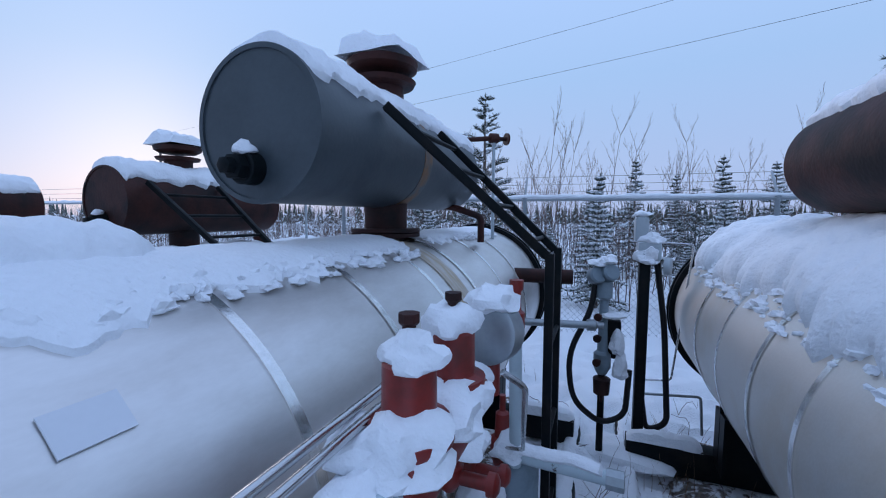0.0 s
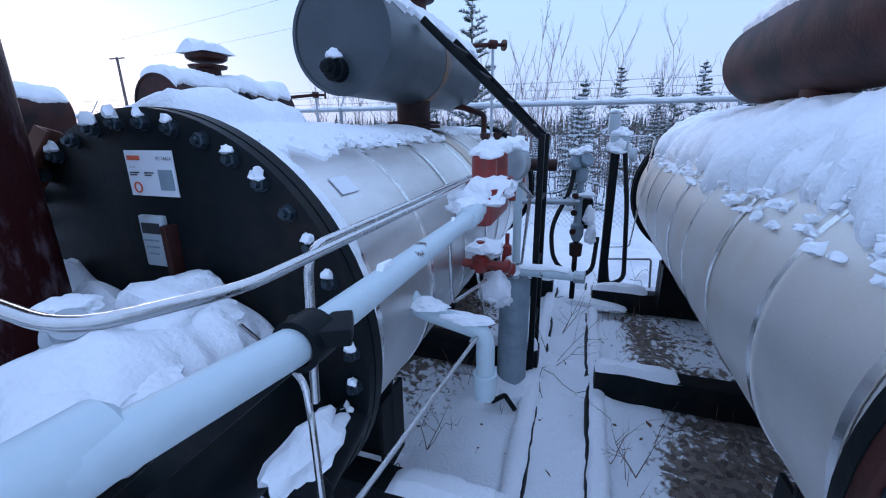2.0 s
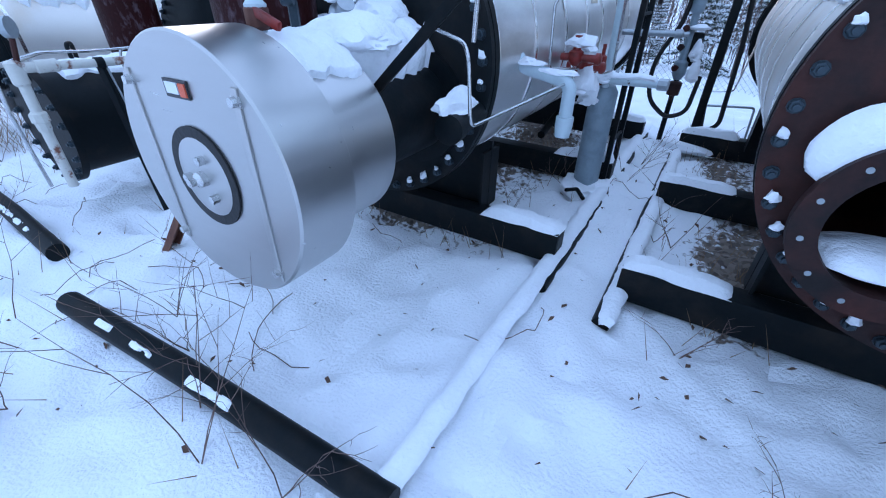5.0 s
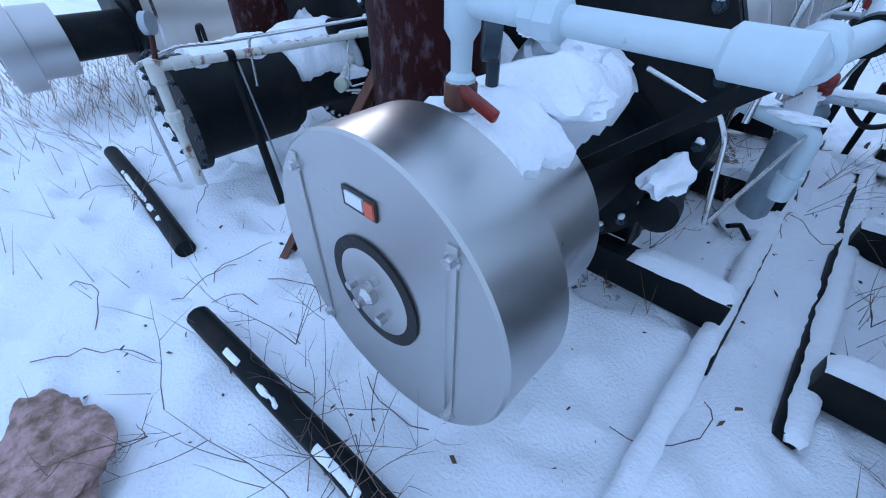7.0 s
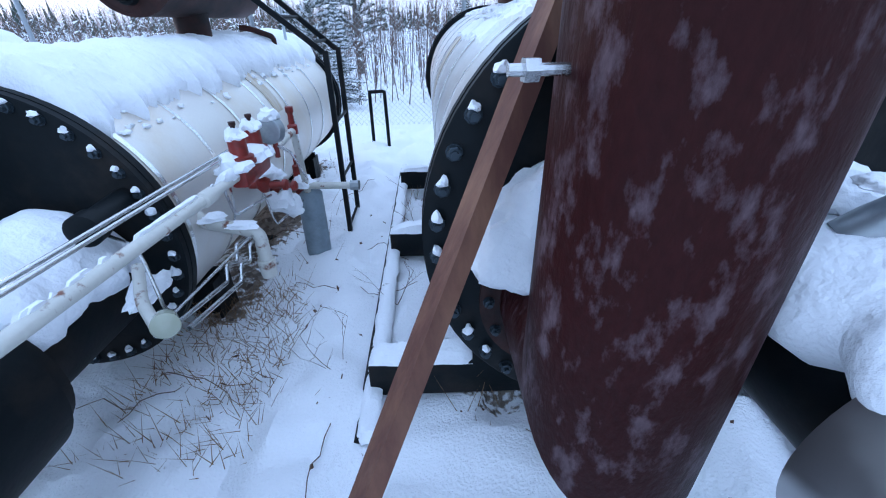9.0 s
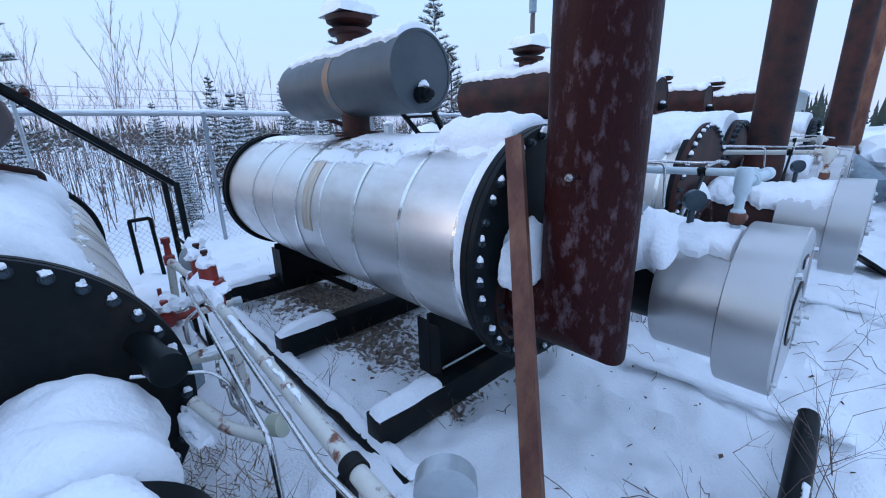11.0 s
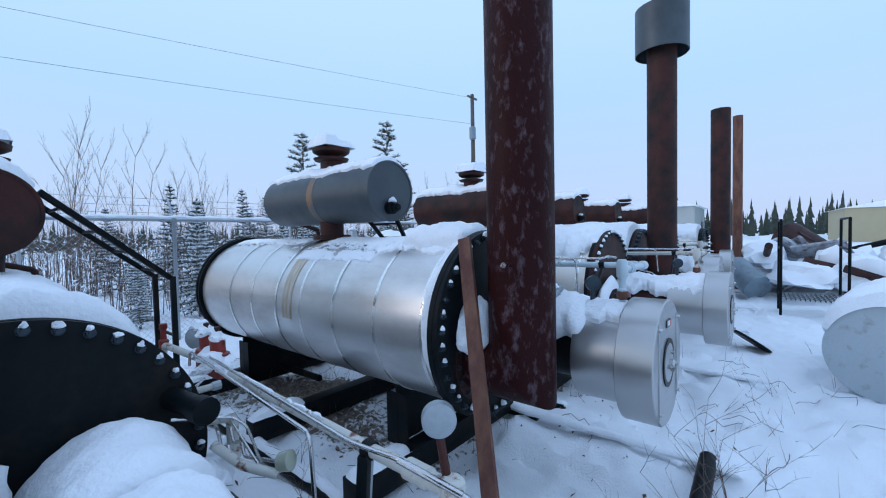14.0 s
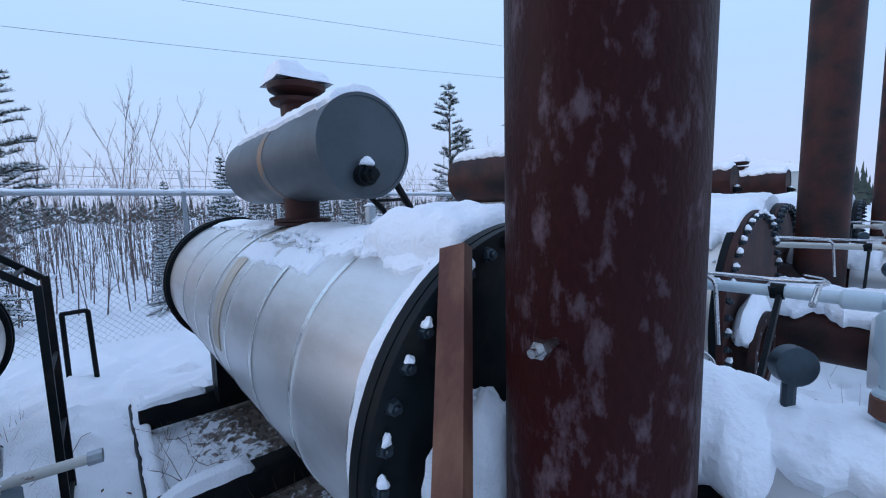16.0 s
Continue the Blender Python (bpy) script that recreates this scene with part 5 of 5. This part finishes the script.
def conifer(height, seed, snowy, pine=False):
    rng = random.Random(seed)
    tree = thing("pine_tree" if pine else "spruce_tree", "young pine with snow on its sparse branches" if pine else "young spruce dusted with snow beyond the fence", "tree", group="conifers beyond the fence")
    part("trunk", turned(bmesh.new(), (0, 0, -0.1), (0, 0, 1), [(0, 0.018 * height), (height * 0.6, 0.009 * height), (height + 0.05, 0.004)], 8), BARK, tree)
    nv, nf, sv, sf = [], [], [], []
    z = height * (0.10 if pine else 0.06)
    while z < height * 0.985:
        t = z / height
        reach = height * ((0.235 if pine else 0.24) * (1 - t) ** (0.6 if pine else 0.85) + 0.02)
        for k in range(rng.randint(4, 6)):
            if pine and rng.random() < 0.12:
                continue
            a = rng.uniform(0, 6.283)
            ln = reach * rng.uniform(0.6, 1.1)
            up = (0.45 if pine else (0.55 * t - 0.15)) + rng.uniform(-0.12, 0.12)
            d = Vector((math.cos(a), math.sin(a), up)).normalized()
            p0 = Vector((0, 0, z))
            stem(nv, nf, p0, p0 + d * ln, 0.008 * (1 - t) + 0.004, 0.002)
            n = max(3, int(ln / 0.055))
            for i in range(n):
                s = (i + 0.6) / n
                if pine and s < 0.18:
                    continue
                p = p0 + d * (ln * s) + Vector((0, 0, -0.10 * ln * s * s))
                w = (0.13 if pine else 0.055 + 0.13 * ln * (1 - s))
                for q in range(11 if pine else 7):
                    dd = (d * 0.7 + Vector((rng.uniform(-1, 1), rng.uniform(-1, 1), rng.uniform(-0.4, 0.7)))).normalized()
                    spike(nv, nf, p, dd, w * rng.uniform(0.6, 1.3), 0.010 + 0.006 * (not pine))
                if rng.random() < snowy:
                    for q in range(4):
                        dd = Vector((rng.uniform(-1, 1), rng.uniform(-1, 1), rng.uniform(0.0, 0.4))).normalized()
                        spike(sv, sf, p + Vector((0, 0, 0.02)), dd, w * rng.uniform(0.4, 0.9), 0.034)
        z += height * (0.040 if pine else 0.034) * rng.uniform(0.8, 1.2)
    for q in range(14):
        spike(nv, nf, Vector((0, 0, height * rng.uniform(0.93, 1.0))), Vector((rng.uniform(-1, 1), rng.uniform(-1, 1), 1.3)).normalized(), 0.10, 0.01)
    pydata("crown", nv, nf, NEEDLE, tree)
    tagged(pydata("crown_snow", sv, sf, SNOW, tree), kind="stuff")
    return tree


def bare_tree(height, seed):
    rng = random.Random(seed)
    tree = thing("bare_tree", "thin leafless birch beyond the fence", "tree", group="leafless trees beyond the fence")
    vs, fs = [], []

    def grow(p, d, ln, r, depth):
        q = p
        dd = d
        for i in range(4):
            dd = (dd + Vector((rng.uniform(-0.09, 0.09), rng.uniform(-0.09, 0.09), 0.05))).normalized()
            n = q + dd * (ln / 4)
            stem(vs, fs, q, n, r * (1 - 0.18 * i), r * (1 - 0.18 * (i + 1)))
            q = n
            if depth < 3:
                for k in range(rng.randint(1, 3) if depth else rng.randint(1, 3)):
                    if depth == 0 and i < 1:
                        continue
                    a = rng.uniform(0, 6.283)
                    side = Vector((math.cos(a), math.sin(a), rng.uniform(0.5, 1.2))).normalized()
                    grow(q, (dd * 0.7 + side * 0.6).normalized(), ln * rng.uniform(0.15, 0.30), max(0.0025, r * 0.36), depth + 1)

    grow(Vector((0, 0, -0.1)), Vector((rng.uniform(-0.06, 0.06), rng.uniform(-0.06, 0.06), 1)).normalized(), height, 0.0055 * height ** 0.9, 0)
    pydata("crown", vs, fs, TWIG, tree)
    return tree


rng = random.Random(11)


def place(tree, x, y, s=1.0):
    c = copy_thing(tree, Matrix.Identity(4))
    c.scale = (s, s, s)
    c.location = (x, y, 0)
    c.rotation_euler = (0, 0, rng.uniform(0, 6.283))
    return c


pine_a = conifer(5.8, 1, 0.6, True)
pine_a.location = (-3.2, 13.8, 0)
pine_c = conifer(4.1, 7, 0.9, True)
pine_c.location = (-3.6, 9.0, 0)
pine_b = conifer(5.0, 2, 0.5, True)
pine_b.location = (10.5, 19.3, 0)
pine_b.scale = (1.5, 1.5, 1.5)
spruce_a = conifer(2.4, 3, 1.0)
spruce_a.location = (0.3, 7.9, 0)
spruce_b = conifer(3.2, 4, 0.85)
spruce_b.location = (1.4, 12.5, 0)
for px, py, s in ((2.3, 8.0, 0.85), (-0.6, 8.6, 0.6), (3.4, 8.8, 0.9), (4.6, 9.6, 0.7), (-2.9, 7.6, 0.75), (-0.9, 7.4, 0.55), (1.6, 7.3, 0.5)):
    place(spruce_a, px, py, s)
for px, py, s in ((2.6, 13.5, 0.9), (3.4, 12.2, 1.0), (0.2, 14, 0.8), (7.0, 13, 0.9), (9, 15, 0.9), (-5, 22, 1.0), (5.2, 14, 1.0), (11.5, 14, 1.0), (14, 13, 0.9)):
    place(spruce_b, px, py, s)
for px, py, s in ((14.9, 16.9, 1.72), (16.5, 17.2, 1.25), (2.2, 9.4, 0.45)):
    place(pine_b, px, py, s)
birches = [bare_tree(3.9, 21), bare_tree(4.4, 22), bare_tree(3.4, 23)]
for i, b in enumerate(birches):
    b.location = (-0.8 + 1.7 * i, 13.0 + i, 0)
for i in range(260):
    t = rng.uniform(0, 1)
    px = rng.uniform(-9, 24)
    place(birches[i % 3], px, rng.uniform(10.5, 21) - 0.1 * px, rng.uniform(0.5, 0.95))

vs, fs, svs, sfs = [], [], [], []
for i in range(7000):
    px = rng.uniform(-40, 55)
    py = 8.0 + 26 * rng.random() ** 1.6 - 0.07 * px
    hgt = rng.uniform(0.7, 1.9) + 0.035 * (py - 8)
    p = Vector((px, py, -0.05))
    q = p + Vector((rng.uniform(-0.18, 0.18), rng.uniform(-0.18, 0.18), hgt))
    stem(vs, fs, p, q, 0.012, 0.004)
    for k in range(4):
        c = p.lerp(q, rng.uniform(0.35, 0.95))
        d = Vector((rng.uniform(-1, 1), rng.uniform(-1, 1), rng.uniform(0.6, 1.6))).normalized()
        stem(vs, fs, c, c + d * rng.uniform(0.15, 0.45), 0.006, 0.002)
        if k < 3 and rng.random() < 0.5:
            spike(svs, sfs, c + d * 0.1, Vector((rng.uniform(-1, 1), rng.uniform(-1, 1), 0.3)).normalized(), rng.uniform(0.09, 0.17), rng.uniform(0.02, 0.045))
tagged(pydata("brush", vs, fs, TWIG), "dense leafless willow brush beyond the fence", "brush", kind="stuff")
tagged(pydata("brush_snow", svs, sfs, SNOW), "tufts of snow caught in the brush", "snow", kind="stuff")

# far woods
vs, fs = [], []
for i in range(1500):
    a = rng.uniform(-1.9, 1.9)
    dist = rng.uniform(70, 130)
    px, py = dist * math.sin(a), dist * math.cos(a) * 0.9
    hgt = rng.uniform(2.5, 5.0) * (1.25 if a > 0.9 else 0.85)
    p = Vector((px, py, 0))
    for k in range(6):
        w = hgt * 0.17 * (1 - k / 6.5)
        spike(vs, fs, p + Vector((0, 0, hgt * (0.1 + 0.14 * k))), Vector((rng.uniform(-0.06, 0.06), 0, 1)).normalized(), hgt * 0.28, w)
tagged(pydata("far_woods", vs, fs, NEEDLE), "far dark line of spruce woods", "woods", kind="stuff")

# ---- dry grass and weeds ----
vs, fs = [], []
for key in HEATERS:
    hx, hy = HEATERS[key]
    for i in range(520):
        p = Vector((hx + rng.uniform(-0.75, 0.72), hy + rng.uniform(0.2, 3.5), -0.03))
        if fuzz(p.x, p.y, 5, 1.6) < -0.1:
            continue
        spike(vs, fs, p, Vector((rng.uniform(-0.6, 0.6), rng.uniform(-0.6, 0.6), 1)).normalized(), rng.uniform(0.05, 0.24), 0.0022)
for i in range(800):
    p = Vector((rng.uniform(-5, 3.5), rng.uniform(-2.6, 4.4), -0.02))
    if abs(p.x - 0.1) < 0.3 or fuzz(p.x, p.y, 2, 1.1) < -0.05:
        continue
    spike(vs, fs, p, Vector((rng.uniform(-0.7, 0.7), rng.uniform(-0.7, 0.7), 1)).normalized(), rng.uniform(0.06, 0.30), 0.0022)
tagged(pydata("dry_grass", vs, fs, STRAW), "dry grass stalks poking through the snow", "grass", kind="stuff")


vs, fs = [], []
for i in range(120):
    p = Vector((rng.uniform(-4.5, 2.5), rng.uniform(-2.2, 4.0), 0))
    if 0.0 < p.x < 0.25 and p.y > -0.5:
        continue
    a, bend = rng.uniform(0, 6.283), rng.uniform(-0.35, 0.35)
    n = rng.randint(4, 8)
    for k in range(n):
        q = p + Vector((math.cos(a), math.sin(a), 0)) * rng.uniform(0.04, 0.08)
        q.z = ground_height(q.x, q.y) + 0.004 + 0.05 * math.sin(math.pi * (k + 1) / n) * rng.uniform(0.2, 1)
        if k == 0:
            p.z = ground_height(p.x, p.y)
        stem(vs, fs, p, q, 0.0026, 0.0022)
        p, a = q, a + bend
tagged(pydata("fallen_twigs", vs, fs, TWIG), "thin fallen twigs curled on the snow", "twigs", kind="stuff")


def weed(x, y, height, seed, spreadness=0.5):
    r = random.Random(seed)
    vs, fs = [], []

    def shoot(p, d, ln, rad, depth):
        q = p
        for i in range(5):
            d = (d + Vector((r.uniform(-0.16, 0.16), r.uniform(-0.16, 0.16), r.uniform(-0.05, 0.05)))).normalized()
            n = q + d * (ln / 5)
            stem(vs, fs, q, n, rad * (1 - 0.15 * i), rad * (1 - 0.15 * (i + 1)))
            q = n
            if depth < 2 and i > 0 and r.random() < 0.65:
                a = r.uniform(0, 6.28)
                shoot(q, (d * 0.6 + Vector((math.cos(a), math.sin(a), 0.25)) * 0.7).normalized(), ln * 0.42, rad * 0.6, depth + 1)

    for k in range(3):
        a = r.uniform(0, 6.28)
        shoot(Vector((x, y, -0.03)), Vector((math.cos(a) * spreadness, math.sin(a) * spreadness, 1)).normalized(), height * r.uniform(0.6, 1.1), 0.0028, 0)
    tagged(pydata("weed", vs, fs, TWIG), "dead branching weed stalk in the snow", "weed", group="dead weeds")


for i, (x, y, hgt) in enumerate(((-0.75, -1.28, 0.65), (-0.95, -1.15, 0.75), (-1.25, -1.0, 0.5), (-1.5, -0.9, 0.45), (-0.45, -1.22, 0.5), (0.03, 1.75, 0.6), (0.10, 2.3, 0.55), (-0.55, 0.85, 0.35), (0.45, 0.95, 0.4), (-1.75, 1.15, 0.3), (-1.62, 2.2, 0.35), (-2.0, 0.6, 0.35),
                                ((-0.2), -1.4, 0.3), (0.55, 0.0, 0.25), (-1.55, -1.5, 0.4), (-3.2, -1.0, 0.35), (0.9, -0.6, 0.25), (-0.3, 1.4, 0.4))):
    weed(x, y, hgt, 40 + i, 0.9 if i > 8 else 0.6)
vs, fs = [], []
for i in range(260):
    p = Vector((rng.uniform(0.4, 1.6), rng.uniform(-0.5, 0.9), 0.0)) if i < 45 else Vector((rng.uniform(-2.6, 0.6), rng.uniform(-1.6, 2.5), 0.0))
    p.z = ground_height(p.x, p.y) + 0.012
    u = Vector((rng.uniform(-1, 1), rng.uniform(-1, 1), rng.uniform(-0.4, 0.7))).normalized() * rng.uniform(0.008, 0.024)
    w = Vector((rng.uniform(-1, 1), rng.uniform(-1, 1), rng.uniform(-0.3, 0.5))).normalized() * rng.uniform(0.006, 0.014)
    k = len(vs)
    vs += [tuple(p - u), tuple(p + w), tuple(p + u), tuple(p - w + Vector((0, 0, 0.006)))]
    fs += [(k, k + 1, k + 2), (k, k + 2, k + 3)]
tagged(pydata("dead_leaves", vs, fs, LEAF), "curled dead leaves scattered over the snow", "leaves", kind="stuff")

bm = snow_lump(bmesh.new(), (-1.66, -1.74, 0.02), (0.26, 0.15, 0.06), 2.2, 4, 0.5)
whole("insulation_scrap", bm, PINK, "torn scrap of pink insulation in the snow", "insulation")
for i in range(10):
    weed(-4.6 - 0.3 * i + rng.uniform(-0.3, 0.3), rng.uniform(-1.4, 0.6), rng.uniform(0.35, 0.7), 140 + i, 0.9)
vs, fs = [], []
for i in range(900):
    p = Vector((rng.gauss(-6.2, 0.9), rng.gauss(-0.6, 0.7), -0.03))
    spike(vs, fs, p, Vector((rng.uniform(-0.7, 0.7), rng.uniform(-0.7, 0.7), 1)).normalized(), rng.uniform(0.10, 0.45), 0.003)
for i in range(700):
    p = Vector((HEATERS["c"][0] + rng.uniform(0.2, 0.85), HEATERS["c"][1] + rng.uniform(-0.55, 0.7), -0.03))
    spike(vs, fs, p, Vector((rng.uniform(-0.9, 0.9), rng.uniform(-0.9, 0.9), 0.8)).normalized(), rng.uniform(0.05, 0.22), 0.0024)
tagged(pydata("grass_tussock", vs, fs, STRAW), "tussocks of brown dry grass", "grass", kind="stuff")

# ---- the yard beyond ----
pf = thing("grating_platform", "small steel grating platform with a pipe handrail", "platform", (6.6, -2.15, 0))
for i in range(14):
    part("grating_bar", box(bmesh.new(), (0, -0.42 + 0.065 * i, 0.30), (0.9, 0.008, 0.04)), BLACK, pf)
for i in range(5):
    part("cross_bar", box(bmesh.new(), (-0.42 + 0.21 * i, 0, 0.315), (0.012, 0.88, 0.012)), GALV, pf)
for x, y in ((-0.45, -0.44), (-0.45, 0.44), (0.45, -0.44), (0.45, 0.44)):
    part("leg", tube(bmesh.new(), (x, y, -0.05), (x, y, 1.72), 0.022, 10), BLACK, pf)
for z in (1.2, 1.72):
    part("rail", pipe(bmesh.new(), [(-0.45, -0.44, z), (0.45, -0.44, z)], 0.02, 0, 10), BLACK, pf)
    part("rail", pipe(bmesh.new(), [(-0.45, 0.44, z), (0.45, 0.44, z)], 0.02, 0, 10), BLACK, pf)
for x, y, r, l, mat, nm in ((9.5, -1.8, 0.35, 1.2, TARP, "drum"), (10.5, -2.6, 0.4, 1.5, PALE, "drum"), (8.4, -1.4, 0.3, 0.9, GREY, "drum"), (12.5, -3.2, 0.5, 2.0, RUST_DARK, "drum")):
    bm = turned(bmesh.new(), (x, y, r * 0.7), (0.7, 0.5, 0.45), [(0, r - 0.02), (0.0, r), (l, r), (l, r - 0.03), (l - 0.03, r - 0.04)], 28)
    whole("scrap_drum", bm, mat, "tilted scrap steel drum in the snow", "drum", "scrap in the yard")
for i, (x, y, sx, sy, sz) in enumerate(((10.6, -2.4, 1.6, 1.0, 0.5), (13, -3.6, 2.0, 1.4, 0.6), (17, -5, 2.4, 1.6, 0.7))):
    bm = snow_lump(bmesh.new(), (x, y, -0.02), (sx, sy, sz), i * 4.4, 4, 0.4)
    whole("snow_mound", bm, SNOW, "rounded mound of snow over scrap", "snow", "snow mounds", "stuff")
for x, y, rz, rx in ((10.6, -1.9, 30, 40), (11.6, -2.4, 10, 55), (9.8, -2.6, 70, 35)):
    bm = box(bmesh.new(), (0, 0, 0), (1.0, 0.7, 0.06), None, 0.01)
    bm.transform(pose(x, y, 1.0, rx, 10, rz))
    whole("scrap_sheet", bm, TARP, "tilted sheet-metal panel on the scrap heap", "panel", "scrap in the yard")
heap = random.Random(5)
for i in range(34):
    x, y = heap.uniform(8.6, 15.5), heap.uniform(-5.2, -1.3)
    z = heap.uniform(0.15, 0.9)
    kind_ = i % 3
    if kind_ == 0:
        bm = box(bmesh.new(), (0, 0, 0), (heap.uniform(0.5, 1.3), heap.uniform(0.3, 0.8), heap.uniform(0.03, 0.3)), None, 0.01)
        bm.transform(pose(x, y, z, heap.uniform(-50, 50), heap.uniform(-40, 40), heap.uniform(0, 180)))
        whole("scrap_sheet", bm, heap.choice((TARP, PALE, RUST_DARK, GALV)), "bent scrap steel plate half covered by snow", "scrap", "scrap in the yard")
    elif kind_ == 1:
        d = Vector((heap.uniform(-1, 1), heap.uniform(-1, 1), heap.uniform(-0.2, 0.5))).normalized()
        bm = pipe(bmesh.new(), [Vector((x, y, z)), Vector((x, y, z)) + d * heap.uniform(0.8, 2.2)], heap.uniform(0.03, 0.12), 0, 14)
        whole("scrap_pipe", bm, heap.choice((RUST_DARK, BLACK, GREY)), "length of scrap pipe lying in the heap", "pipe", "scrap in the yard")
    bm = snow_lump(bmesh.new(), (x, y, z * 0.8 + 0.1), (heap.uniform(0.3, 0.8), heap.uniform(0.25, 0.6), heap.uniform(0.2, 0.6)), i * 1.9, 3, 0.6)
    whole("snow_mound", bm, SNOW, "lump of snow lying on the scrap heap", "snow", "snow mounds", "stuff")
bm = turned(bmesh.new(), (3.30, -1.30, 0.10), (0.25, -0.5, 0.8), [(0, 0.24), (0.02, 0.25), (0.03, 0.24), (0.01, 0.22)], 32)
whole("manhole_cover", bm, BLACK, "round black steel lid lying in the snow", "lid")
bm = turned(bmesh.new(), (9.85, -0.97, 0), (0, 0, 1), [(0, 0.11), (4.5, 0.11), (4.5, 0.10)], 20)
whole("standing_pipe", bm, RUST_ORANGE, "tall rusty standing pipe", "pipe")
bm = turned(bmesh.new(), (1.95, -2.30, 0.42), (1, -0.25, 0.02), [(0, 0.40), (0.0, 0.45), (1.5, 0.45), (1.5, 0.40)], 36)
whole("steel_tank", bm, PALE, "pale steel tank lying in the snow", "tank")
bm = snow_on_pipe(bmesh.new(), (1.93, -2.295, 0.42), (3.45, -2.67, 0.45), 0.452, 0.14, 1.25, 3.3, 0.04, 0.2)
whole("tank_snow", bm, SNOW, "deep snow over the lying tank", "snow", kind="stuff")
# utility pole and power lines
pole = thing("utility_pole", "weathered wooden utility pole with a small transformer", "utility pole", (18.1, 12.6, 0))
part("shaft", turned(bmesh.new(), (0, 0, -0.2), (0, 0, 1), [(0, 0.16), (10.4, 0.11)], 12), WOOD, pole)
part("crossarm", bar(bmesh.new(), (-0.5, 0, 10.0), (0.5, 0, 10.0), 0.1, 0.1), WOOD, pole)
part("transformer", turned(bmesh.new(), (-0.25, -0.15, 7.4), (0, 0, 1), [(0, 0.2), (0.7, 0.2), (0.75, 0.1)], 16), GREY, pole)
pole2 = thing("utility_pole", "weathered wooden utility pole beyond the fence", "utility pole", (-40.0, 29.9, 0))
part("shaft", turned(bmesh.new(), (0, 0, -0.2), (0, 0, 1), [(0, 0.15), (8.5, 0.10)], 12), WOOD, pole2)
part("crossarm", bar(bmesh.new(), (-0.9, 0, 8.2), (0.9, 0, 8.2), 0.1, 0.1), WOOD, pole2)
for k, (za, zb) in enumerate(((10.0, 9.6), (8.4, 7.9))):
    pts = []
    for i in range(25):
        t = i / 24
        pts.append(Vector((-40 + 58.1 * t, 29.9 - 17.3 * t, (zb * (1 - t) + za * t) - 1.6 * 4 * t * (1 - t) * 0.35)))
    whole("power_line", pipe(bmesh.new(), pts, 0.007, 0, 4), INK, "thin sagging power line", "cable", "power lines")


def shed(x, y, sx, sy, hgt, mat, label):
    s = thing("shed", label, "building", (x, y, 0))
    part("wall", box(bmesh.new(), (0, 0, hgt / 2), (sx, sy, hgt)), mat, s)
    for i in range(int(sx / 0.6)):
        part("siding_rib", box(bmesh.new(), (-sx / 2 + 0.3 + 0.6 * i, -sy / 2 - 0.02, hgt / 2), (0.06, 0.04, hgt)), mat, s)
    bm = bmesh.new()
    a = [bm.verts.new(p) for p in ((-sx / 2 - 0.3, -sy / 2 - 0.3, hgt), (sx / 2 + 0.3, -sy / 2 - 0.3, hgt), (sx / 2 + 0.3, 0, hgt + 0.9), (-sx / 2 - 0.3, 0, hgt + 0.9), (-sx / 2 - 0.3, sy / 2 + 0.3, hgt), (sx / 2 + 0.3, sy / 2 + 0.3, hgt))]
    bm.faces.new((a[0], a[1], a[2], a[3]))
    bm.faces.new((a[3], a[2], a[5], a[4]))
    bm.faces.new((a[0], a[3], a[4]))
    bm.faces.new((a[1], a[5], a[2]))
    bm.faces.new((a[0], a[4], a[5], a[1]))
    part("roof", bm, SNOW, s, "snow-covered roof")
    part("window", box(bmesh.new(), (sx * 0.2, -sy / 2 - 0.05, hgt * 0.55), (1.0, 0.04, 0.8)), INK, s)
    return s


shed(33, 4.5, 7, 5, 3.2, SIDING, "pale metal-clad shed across the yard")
shed(60, -12.5, 12, 8, 3.4, SIDING_TAN, "tan metal-clad building across the yard")
